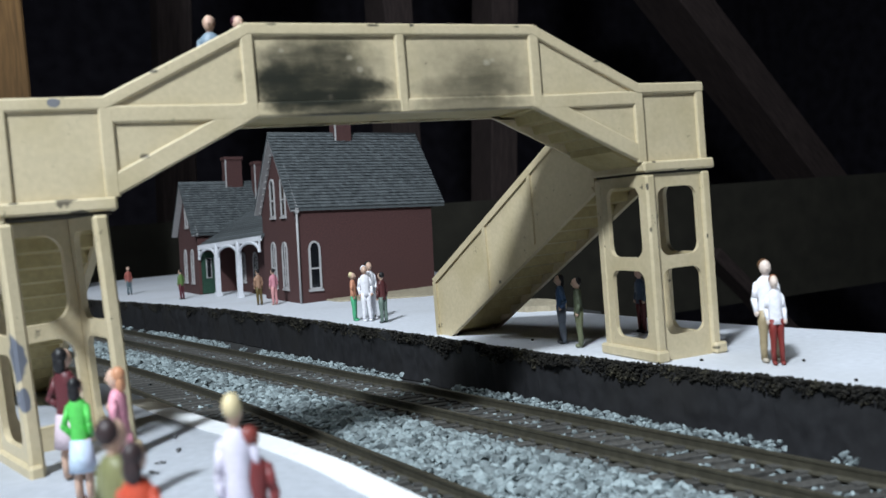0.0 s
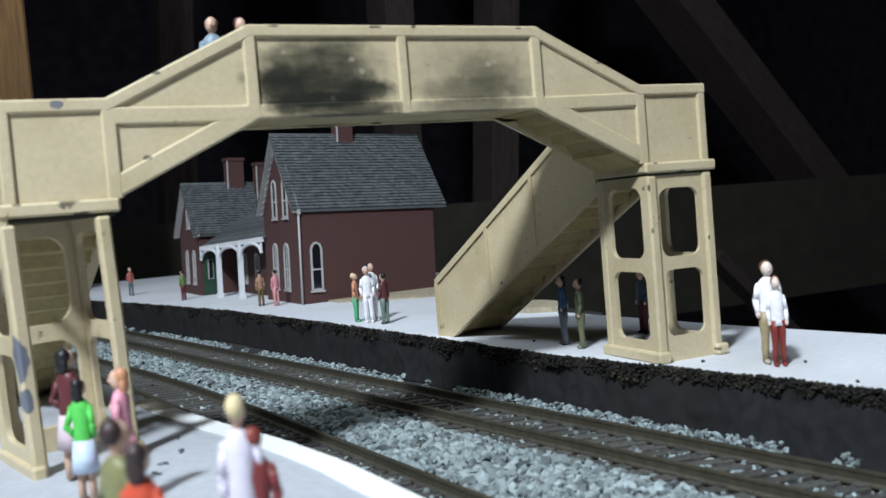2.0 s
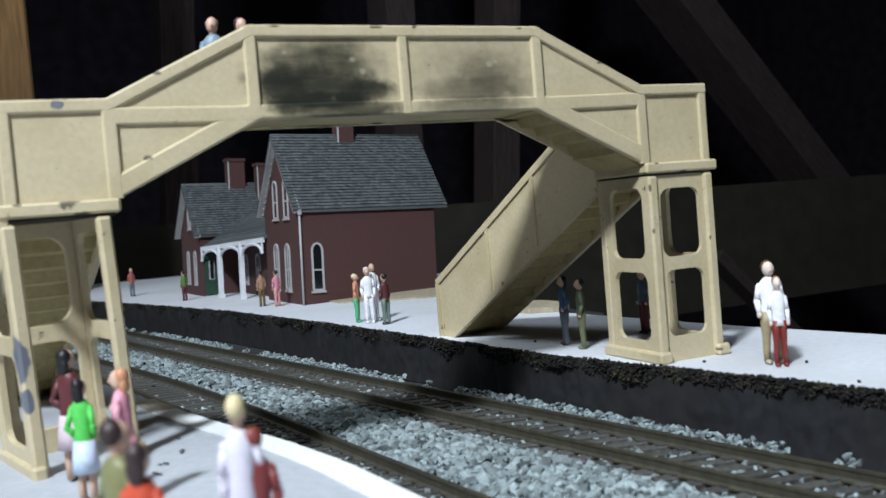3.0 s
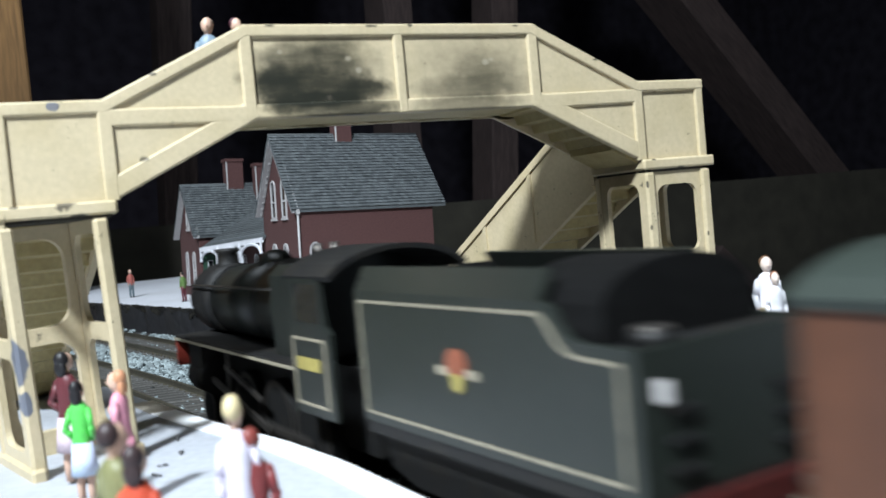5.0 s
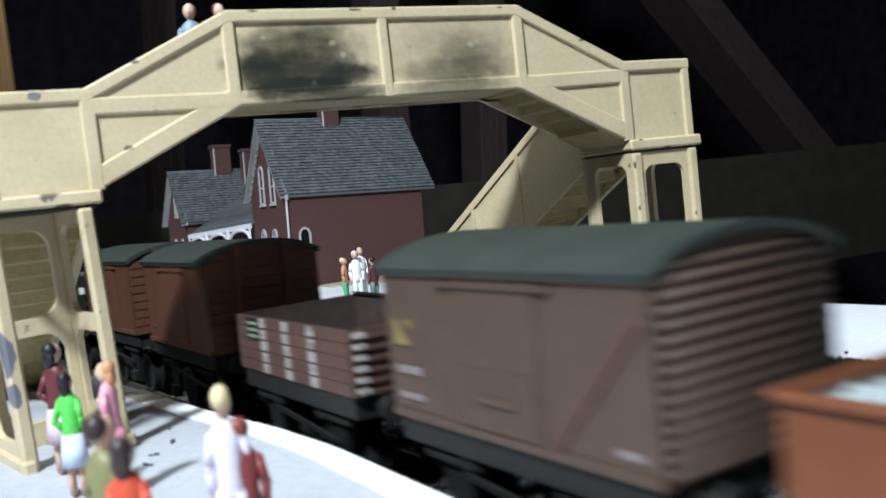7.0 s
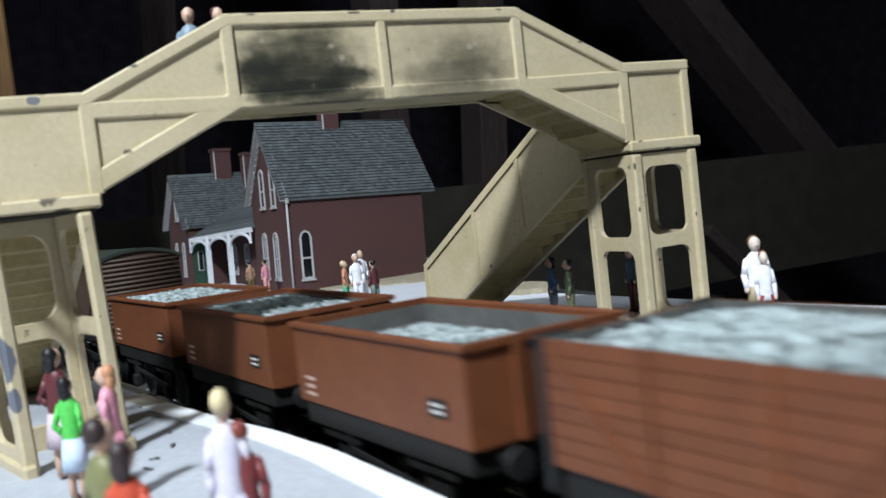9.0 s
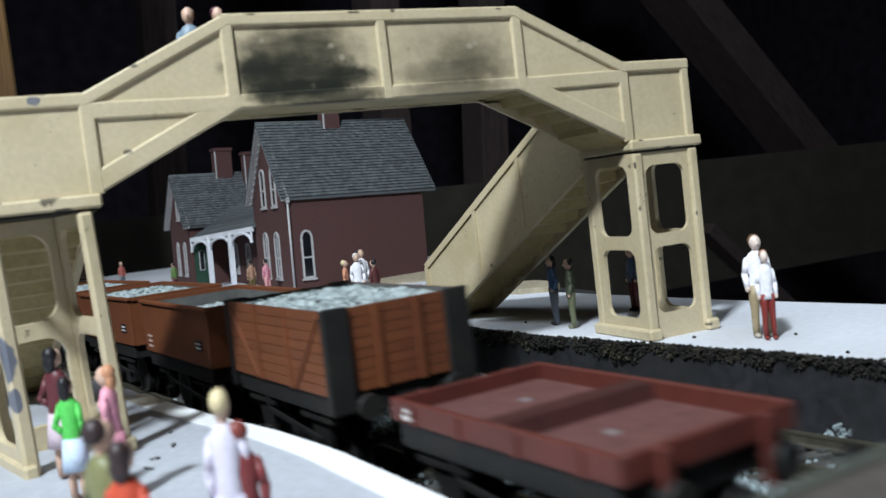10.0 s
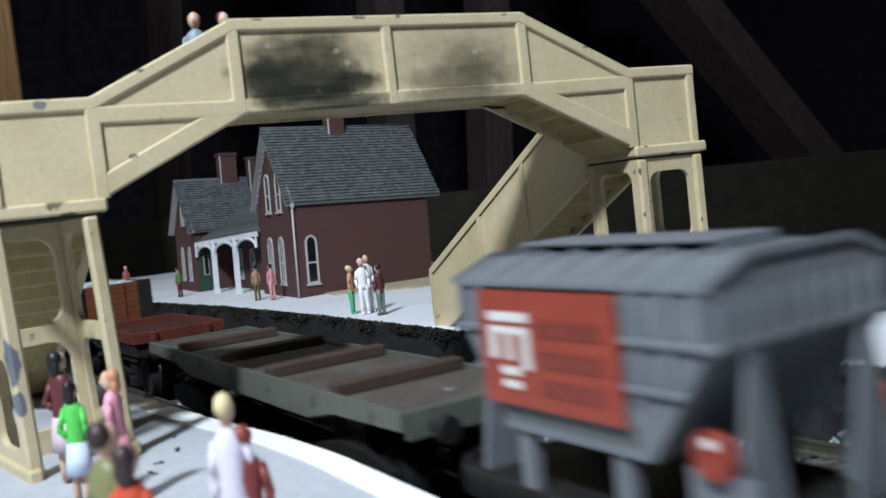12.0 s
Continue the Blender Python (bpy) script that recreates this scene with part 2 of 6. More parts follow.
SAND = mat("sandy_card", (0.36, 0.31, 0.22), 0.9, grain=500, vary=0.2)
LOFT = mat("loft_board", (0.0361, 0.0332, 0.0246), 0.9, grain=30, vary=0.25, bump=0.2, stain_scale=4)
LOFT_DARK = mat("loft_felt", (0.045, 0.04, 0.055), 0.95, grain=20, vary=0.4)
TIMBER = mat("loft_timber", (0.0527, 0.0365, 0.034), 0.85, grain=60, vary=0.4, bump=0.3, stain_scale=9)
# lit copy of the loft timber: the light is in the brighter brown
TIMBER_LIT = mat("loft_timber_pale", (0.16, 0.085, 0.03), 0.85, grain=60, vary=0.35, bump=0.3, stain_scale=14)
for tm in (TIMBER, TIMBER_LIT):
    nt = tm.node_tree
    mp = nt.nodes.new("ShaderNodeMapping")
    mp.inputs["Scale"].default_value = (6.0, 6.0, 0.5)
    nz = [n for n in nt.nodes if n.type == "TEX_NOISE"][0]
    co = [n for n in nt.nodes if n.type == "TEX_COORD"][0]
    nt.links.new(co.outputs["Object"], mp.inputs["Vector"])
    nt.links.new(mp.outputs["Vector"], nz.inputs["Vector"])

# ---- setting: loft, baseboard, platforms, track ----
def strip_mesh(left, right, ys, z):
    bm = bm_new()
    prev = None
    for y in ys:
        cur = (bm.verts.new((left(y), y, z)), bm.verts.new((right(y), y, z)))
        if prev:
            bm.faces.new((prev[0], prev[1], cur[1], cur[0]))
        prev = cur
    return bm


def loft_room():
    bm = bm_new()
    box(bm, -2600, 3200, -2600, 3400, -640, -620)
    thing("floor", "dark loft floor under the layout", "floor", bm=bm, mats=LOFT_DARK, kind="structure")
    bm = bm_new()
    box(bm, -2600, 3200, -2600, 3400, 1500, 1520)
    thing("ceiling", "black roofing felt of the loft", "ceiling", bm=bm, mats=LOFT_DARK, kind="structure")
    for nm, a in (("wall_north", (-2600, 3200, 3400, 3420)), ("wall_south", (-2600, 3200, -2620, -2600)), ("wall_west", (-2620, -2600, -2600, 3400)), ("wall_east", (3200, 3220, -2600, 3400))):
        bm = bm_new()
        box(bm, *a, -640, 1500)
        thing(nm, "unlit black loft wall", "wall", bm=bm, mats=LOFT_DARK, kind="structure")
    bm = bm_new()
    prism(bm, [(-260, -150), (1700, -150), (1700, 40), (-260, 58)], 1000, 1012)
    thing("backboard", "dark drab hardboard panel behind the layout", "board", bm=bm, mats=LOFT, kind="structure")
    bm = bm_new()
    prism(bm, [(-420, -1900), (330, -1900), (150, 0), (130, 120), (190, 220), (200, 480), (160, 820), (-420, 820)], -60, BED_Z - 0.4, "z")
    thing("ground", "black painted baseboard under the track", "baseboard", bm=bm, mats=BED, kind="structure")

    def beam(label, p, q, w, d, material):
        p, q = Vector(p), Vector(q)
        bm = bm_new()
        ln = (q - p).length
        box(bm, -w / 2, w / 2, -d / 2, d / 2, 0, ln, bev=1.5)
        m = Matrix.Translation(p * MM) @ (q - p).to_track_quat("Z", "Y").to_matrix().to_4x4()
        thing("roof_timber", label, "timber beam", m, bm=bm, mats=material, group="loft timbers")
    beam("rough-sawn upright post in lit brown", (-104, 620, -620), (-104, 620, 1500), 76, 50, TIMBER_LIT)
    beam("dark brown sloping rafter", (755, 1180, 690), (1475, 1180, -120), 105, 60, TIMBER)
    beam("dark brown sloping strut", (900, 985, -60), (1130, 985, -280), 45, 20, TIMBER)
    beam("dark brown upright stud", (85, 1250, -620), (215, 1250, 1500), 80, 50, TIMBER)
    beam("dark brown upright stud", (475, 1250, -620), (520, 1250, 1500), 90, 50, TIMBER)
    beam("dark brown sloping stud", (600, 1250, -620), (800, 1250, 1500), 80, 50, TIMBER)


def platforms():
    ys = [-400 + 8 * i for i in range(146)]
    rnd = random.Random(4)
    jag = [rnd.uniform(-0.7, 0.7) for _ in ys]
    bm = bm_new()
    back = lambda y: lerp_line([(260, -400), (128, -20), (116, 35), (104, 120), (109, 205), (135, 228), (180, 300), (175, 420), (120, 760)], y)
    rows = []
    for y, j in zip(ys, jag):
        a, b = lerp_line(FAR_EDGE, y) + j, back(y)
        rows.append([bm.verts.new(p) for p in ((a + 1.2, y, BED_Z), (a, y, -0.8), (a + 0.5, y, 0), (b, y, 0), (b, y, BED_Z))])
    for r, s in zip(rows, rows[1:]):
        for i in range(4):
            f = bm.faces.new((r[i], s[i], s[i + 1], r[i + 1]))
            f.material_index = 0 if i == 2 else 1
    bm.faces.new(rows[0]).material_index = 1
    bm.faces.new(rows[-1]).material_index = 1
    thing("pavement_far", "pale grey painted far station platform with black wall", "platform", bm=bm, mats=[PLAT_FAR, WALL_BLACK], kind="structure")
    # near platform
    bm = bm_new()
    ys = [-420 + 6.1 * i for i in range(86)]
    rows = []
    for y in ys:
        a = lerp_line(NEAR_EDGE, y)
        b = min(a - 20, lerp_line([(-400, -420), (-330, 60), (-64, 105)], y))
        rows.append([bm.verts.new(p) for p in ((a - 1, y, BED_Z), (a, y, -0.6), (a - 0.5, y, 0), (b, y, 0), (b, y, BED_Z))])
    for r, s in zip(rows, rows[1:]):
        for i in range(4):
            f = bm.faces.new((r[i], s[i], s[i + 1], r[i + 1]))
            f.material_index = 0 if i == 2 else 1
    bm.faces.new(rows[0]).material_index = 1
    bm.faces.new(rows[-1]).material_index = 1
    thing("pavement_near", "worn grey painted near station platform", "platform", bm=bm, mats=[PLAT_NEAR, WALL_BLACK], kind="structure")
    bm = bm_new()
    rows = []
    for y in [-420 + 6 * i for i in range(81)]:
        a = lerp_line(NEAR_EDGE, y) + 0.25
        rows.append([bm.verts.new(p) for p in ((a, y, -2.0), (a + 0.1, y, 0.25), (a - 5.6, y, 0.25), (a - 5.6, y, 0.02))])
    for k, (r, s) in enumerate(zip(rows, rows[1:])):
        for i in range(3):
            f = bm.faces.new((r[i], s[i], s[i + 1], r[i + 1]))
            # from y = 38 on, the bridge shadow is coloured into the edge line
            f.material_index = 0 if -420 + 6 * k < 38 else 1
    thing("trim", "white painted edge line of the near platform", "platform edge", bm=bm, mats=[EDGE_WHITE, EDGE_SHADED], kind="structure")


def crumbs(name, label, category, spots, material, lo, hi, seed, flat=0.8):
    """Loose stones or clods as one object: each a small rough lump."""
    rnd = np.random.RandomState(seed)
    base = np.array([(1, 0, 0), (-1, 0, 0), (0, 1, 0), (0, -1, 0), (0, 0, 1), (0, 0, -1), (.6, .6, .6), (-.6, .6, .55), (.6, -.6, .55), (-.6, -.6, .6)])
    tri = [(0, 6, 8), (6, 4, 8), (4, 9, 8), (4, 7, 9), (7, 1, 9), (6, 7, 4), (6, 2, 7), (0, 2, 6), (2, 1, 7), (8, 9, 3), (9, 1, 3), (0, 8, 3), (0, 5, 2), (2, 5, 1), (1, 5, 3), (3, 5, 0)]
    verts, faces = [], []
    for (x, y, z) in spots:
        r = rnd.uniform(lo, hi)
        s = base * (1 + rnd.uniform(-0.42, 0.42, base.shape)) * np.array([r * rnd.uniform(.5, 1.45), r * rnd.uniform(.6, 1.25), r * flat * rnd.uniform(.55, 1.3)])
        a = rnd.uniform(0, 6.28)
        t = rnd.uniform(-1.1, 1.1)
        c, si = math.cos(a), math.sin(a)
        s = s @ np.array([[c, si, 0], [-si, c, 0], [0, 0, 1]]) @ np.array([[1, 0, 0], [0, math.cos(t), math.sin(t)], [0, -math.sin(t), math.cos(t)]])
        k = len(verts)
        verts.extend(((s + (x, y, z)) * MM).tolist())
        faces.extend([(a0 + k, b0 + k, c0 + k) for a0, b0, c0 in tri])
    me = bpy.data.meshes.new(name)
    me.from_pydata(verts, [], faces)
    me.materials.append(material)
    return tagged(new(name, me), label, category, kind="stuff")


def ballast():
    rnd = random.Random(9)
    spots = []
    # heaped between the tracks
    y = -140.0
    while y < 520:
        a, b = track_x(y) + 10.2, far_x(y) - 13.8
        step = 0.85 if y < 120 else 1.5
        n = max(3, int((b - a) / (1.25 if y < 120 else 1.6)))
        for i in range(n):
            u = rnd.random()
            hump = math.sin(math.pi * min(1, max(0, u))) ** 0.6
            spots.append((a + (b - a) * u, y + rnd.uniform(-0.7, 0.7), BED_Z + 0.4 + 2.6 * hump + rnd.uniform(-0.9, 0.6)))
        y += step
    crumbs("ballast", "loose blue-grey granite chippings between the tracks", "ballast", spots, STONE, 0.8, 1.65, 5)
    spots = []
    y = -140.0
    while y < 520:
        for line in (track_x, far_x):
            for u in range(6 if y < 150 else 2):
                if rnd.random() < (0.6 if line is far_x else (1.0 if y < 30 else 0.35)):
                    spots.append((line(y) + rnd.uniform(-13.5, 12.5), y + rnd.random(), BED_Z + rnd.uniform(0.6, 1.7)))
        if math.sin(y * 0.043 + 1) + 0.3 * math.sin(y * 0.31) > -0.75:
            for u in range(4):
                k = rnd.random()
                spots.append((far_x(y) + 11.2 + 3.4 * k, y + rnd.random(), RAIL_Z - 1.8 + 1.7 * k + rnd.uniform(-0.6, 0.4)))
        y += 0.9
    crumbs("ballast", "thin grey chippings between the sleepers", "ballast", spots, STONE, 0.55, 1.0, 6)
    spots = []
    y = -150.0
    while y < 560:
        depth = 3.4 + 4.5 * noise.noise((y * 0.06, 0.0, 3.0)) + 2.5 * noise.noise((y * 0.23, 5.0, 0.0))
        if depth < 1.0:
            depth = 1.0
        for u in range(18 if y < 60 else 9 if y < 250 else 4):
            spots.append((lerp_line(FAR_EDGE, y) + rnd.uniform(-1.0, 0.7) - 0.5 * math.sin(y * 0.23), y + rnd.random(), 0.1 - depth * rnd.random() ** 1.2))
        y += 0.5
    crumbs("soil", "dark crumbling earth along the platform edge", "soil", spots, SOIL, 0.18, 0.56, 7)


def tracks():
    prof = [(-1.1, -2.9), (1.1, -2.9), (1.1, -2.5), (0.35, -2.1), (0.35, -0.8), (0.55, -0.6), (0.55, -0.05), (0.35, 0), (-0.35, 0), (-0.55, -0.05), (-0.55, -0.6), (-0.35, -0.8), (-0.35, -2.1), (-1.1, -2.5)]
    ys = [-1900, -1000, -400] + [-150 + 12 * i for i in range(64)]
    for nm, line in (("near", track_x), ("far", far_x)):
        tr = thing("railway_track", "tarnished steel rails on dark sleepers, " + nm + " line", "railway track", kind="structure")
        for side in (-1, 1):
            bm = bm_new()
            rows = []
            for y in ys:
                k = (line(y + 0.5) - line(y - 0.5))
                n = Vector((1, -k, 0)).normalized()
                c = Vector((line(y), y, RAIL_Z)) + n * side * 8.3
                rows.append([bm.verts.new(c + n * p[0] + Vector((0, 0, p[1]))) for p in prof])
            for r, s in zip(rows, rows[1:]):
                for i in range(len(prof)):
                    bm.faces.new((r[i], r[(i + 1) % len(prof)], s[(i + 1) % len(prof)], s[i]))
            part("rail", bm, RAIL, tr)
        bm = bm_new()
        box(bm, -14.2, 14.2, -1.5, 1.5, -1.6, 0, bev=0.2)
        for sx in (-1, 1):
            box(bm, sx * 8.3 - 2.0, sx * 8.3 + 2.0, -1.1, 1.1, 0, 0.5)
        first = part("sleeper", bm, SLEEPER, tr)
        rnd = random.Random(2)
        y, made = -150.0, False
        while y < 560:
            k = line(y + 0.5) - line(y - 0.5)
            m = at(line(y), y, RAIL_Z - 2.75, -math.degrees(math.atan(k)) * -1 + rnd.uniform(-1, 1))
            if not made:
                first.matrix_basis, made = m, True
            else:
                share(first, tr, m)
            y += 5.95


loft_room()
platforms()
ballast()
tracks()


# ---- the footbridge ----
BX, CX, EX = 61.5, 33.3, 81.0
ZT, ZB, ZLT, ZLB, WD = 82.7, 64.0, 68.6, 49.7, 21.8
SOOTY = mat("cream_enamel_sooty", (0.55, 0.46, 0.3), 0.42, grain=900, vary=0.06, bump=0.12, stain=(0.34, 0.27, 0.12), stain_scale=60, stain_amount=0.35, spec=0.5)
patches(SOOTY, [((-18.5, 0, 73.0), (15.0, 30, 7.4), 0.7, 0.4), ((-19.5, 0, 70.0), (14.4, 30, 5.2), 0.88, 0.4), ((-27.0, 0, 70.2), (5.8, 30, 5.0), 0.9, 0.35), ((-8.5, 0, 69.2), (6.4, 30, 3.0), 0.92, 0.35), ((-15.0, 0, 77.2), (6.0, 30, 3.8), 0.7, 0.5), ((-25.0, 0, 75.6), (6.5, 30, 4.4), 0.6, 0.6),
                ((-20.0, 0, 67.5), (12.0, 30, 1.8), 1.0, 0.3), ((-14.5, 0, 65.2), (14.5, 30, 2.4), 0.9, 0.35), ((17.5, 0, 72.5), (14.0, 30, 8.4), 0.5, 0.8), ((21.5, 0, 71.0), (9.0, 30, 6.0), 0.42, 0.7), ((17.0, 0, 69.0), (15.5, 30, 3.0), 0.45, 0.4), ((15.5, 0, 65.2), (13.5, 30, 2.2), 0.55, 0.4)],
        (0.018, 0.019, 0.013), 300.0, streak=0.22)
patches(SOOTY, [((-9.4, 0, 73.3), (0.75, 30, 0.7), 0.5, 0.5), ((-11.6, 0, 75.8), (0.7, 30, 0.6), 0.45, 0.5), ((21.0, 0, 74.5), (1.0, 30, 0.8), 0.6, 0.5), ((22.4, 0, 75.0), (0.7, 30, 0.5), 0.5, 0.5), ((-26.2, 0, 77.4), (0.6, 30, 0.5), 0.4, 0.5)], (0.45, 0.4, 0.3), 900.0)
CHIPPED = mat("cream_enamel_chipped", (0.55, 0.46, 0.3), 0.42, grain=900, vary=0.06, bump=0.12, stain=(0.34, 0.27, 0.12), stain_scale=60, stain_amount=0.4, spec=0.5)
patches(CHIPPED, [((-82, 0, 22.5), (2.6, 4, 4.6), 1.0, 0.1), ((-70.5, 0, 67.8), (1.3, 6, 0.9), 0.9, 0.1), ((-80.6, 0, 15), (1.0, 4, 2.4), 1.0, 0.1)], (0.14, 0.15, 0.18), 420.0)
patches(CHIPPED, [((61.8, -0.4, 43.5), (0.30, 3.0, 0.90), 0.9, 0.15), ((61.9, -0.4, 33), (0.27, 3.0, 0.60), 0.8, 0.15), ((64.0, -0.4, 41), (0.24, 2.0, 0.54), 0.9, 0.15), ((64.0, -0.4, 28.5), (0.27, 2.0, 0.42), 0.9, 0.15), ((79.0, -0.3, 30), (0.24, 3.0, 0.72), 0.9, 0.15), ((81, 0, 37), (0.30, 3.0, 0.54), 0.8, 0.15), ((66, -1.2, 2.2), (1.32, 1.5, 0.36), 0.8, 0.2), ((79, -1.2, 1.6), (0.84, 1.5, 0.42), 0.8, 0.2),
                  ((64, -1, 49.5), (0.72, 2.0, 0.30), 0.9, 0.2), ((72, -1, 47.2), (1.20, 2.0, 0.30), 0.9, 0.2), ((-68, -1, 47.2), (1.80, 2.0, 0.36), 0.9, 0.2), ((-79, -1, 49.6), (0.96, 2.0, 0.30), 0.8, 0.2),
                  ((-6, 0, 82.5), (1.50, 3.0, 0.30), 0.9, 0.2), ((-28, 0, 82.6), (1.08, 3.0, 0.24), 0.9, 0.2), ((3, 0, 82.6), (0.60, 3.0, 0.36), 0.9, 0.2), ((-52, 0, 73.4), (0.84, 3.0, 0.36), 0.9, 0.2), ((50, 0, 74.3), (0.96, 3.0, 0.30), 0.9, 0.2), ((29, 0, 82.4), (0.84, 3.0, 0.24), 0.8, 0.2)], (0.045, 0.04, 0.03), 900.0)
for enamel in (CREAM, SOOTY, CHIPPED):
    chips(enamel, (0.07, 0.06, 0.045), 0.85)


def rib(bm, p, q, w, back, front):
    """A raised strip on a side plate with chamfered edges, between two points of the xz plane."""
    d = Vector((q[0] - p[0], q[1] - p[1])).normalized()
    n = Vector((-d.y, d.x))
    rows = []
    for u, k in ((0.0, 0.2), (0.6, 0.18), (0.82, 0.1), (0.94, -0.05), (1.0, -0.28)):
        y, k = back + (front - back) * u, w / 2 + k
        rows.append([bm.verts.new((c[0] + s * n.x * k, y, c[1] + s * n.y * k)) for c, s in ((p, 1), (p, -1), (q, -1), (q, 1))])
    bm.faces.new(rows[0])
    bm.faces.new(rows[-1][::-1])
    for r0, r1 in zip(rows, rows[1:]):
        for i in range(4):
            bm.faces.new((r0[i], r0[(i + 1) % 4], r1[(i + 1) % 4], r1[i]))


def stiff(bridge, bm_pts, w, y0, y1, name, material):
    bm = bm_new()
    rib(bm, bm_pts[0], bm_pts[1], w, y0, y1)
    part(name, bm, material, bridge)


def stair_flight(bridge, x0, x1, y0, y1, z0, z1, label):
    """A flight from its head (y0, z1) to its foot (y1, z0), turned along the platform, with plated sides and open-soffit steps."""
    holder = new("stair_flight")
    holder.parent = bridge
    tagged(holder, label)
    holder.matrix_basis = at(x0, y0, 0, 10.8)
    w, L = x1 - x0, y1 - y0
    n = 14
    H = z1 - z0
    # soffit and treads
    bm = bm_new()
    poly = []
    for i in range(n):
        ya, yb = L * i / n, L * (i + 1) / n
        za = z1 - H * i / n
        poly += [(ya, za), (yb, za)]
    poly += [(L, z0 + 0.2)]
    for i in range(n, 0, -1):
        yb, ya = L * i / n, L * (i - 1) / n
        poly += [(yb - 0.2, max(z0 + 0.1, z1 - H * i / n - 2.2)), (yb - 0.9, max(z0 + 0.1, z1 - H * i / n - 2.0)), (ya + 0.2, max(z0 + 0.1, z1 - H * (i - 1) / n - 4.9))]
    prism(bm, poly, 1.2, w - 1.2, "x")
    part("steps", bm, CREAM_UNDER, holder, "worn steps with ribbed underside, in shaded cream")
    for sx, nm in ((0.0, "side_plate"), (w - 1.2, "side_plate")):
        a = math.atan2(H, L)
        bm = bm_new()
        out = [(0, z1 - 5.4), (L - 8.5, z0), (L, z0), (L, z0 + 18.6), (0, z1 + 18.9)]
        prism(bm, out, sx + 0.35, sx + 0.85, "x")
        part(nm, bm, CREAM, holder)
        bm = bm_new()
        cap = [(0, z1 + 18.6), (L - 0.6, z0 + 18.2)]
        for p, q in zip(cap, cap[1:]):
            bar(bm, p, q, 2.0, 0, "x", sx - 0.35, sx + 1.3)
        bar(bm, (0, z1 - 4.6), (L - 7.2, z0 + 0.2), 1.8, 0, "x", sx - 0.35, sx + 1.3)
        bar(bm, (L - 0.9, z0), (L - 0.9, z0 + 18.0), 1.8, 0, "x", sx - 0.31, sx + 1.26)
        for u in (0.33, 0.62):
            bar(bm, (L * u, z1 - H * u - 4), (L * u, z1 - H * u + 18.3), 1.6, 0, "x", sx - 0.27, sx + 1.22)
        part("side_frame", bm, CREAM, holder)


def pier_frame(bm, u0, u1, v, t, axis, z1, win_u0, win_u1, wins, r=2.8):
    """An upright plate with two round-cornered windows: u runs in its plane, v is its near face, t its thickness."""
    def strip(a0, a1, c0, c1):
        prism(bm, [(a0, c0), (a1, c0), (a1, c1), (a0, c1)], v, v + t, axis)
    strip(u0, win_u0, 0, z1)
    strip(win_u1, u1, 0, z1)
    levels = [0] + [z for w in wins for z in w] + [z1]
    for c0, c1 in zip(levels[0::2], levels[1::2]):
        strip(win_u0, win_u1, c0, c1)
    for c0, c1 in wins:
        for (cx, cz, sx, sz) in ((win_u0, c0, 1, 1), (win_u1, c0, -1, 1), (win_u0, c1, 1, -1), (win_u1, c1, -1, -1)):
            poly = [(cx, cz)] + [(cx + sx * r * (1 - math.sin(g)), cz + sz * r * (1 - math.cos(g))) for g in [math.pi / 2 * k / 6 for k in range(7)]]
            prism(bm, poly, v, v + t, axis)


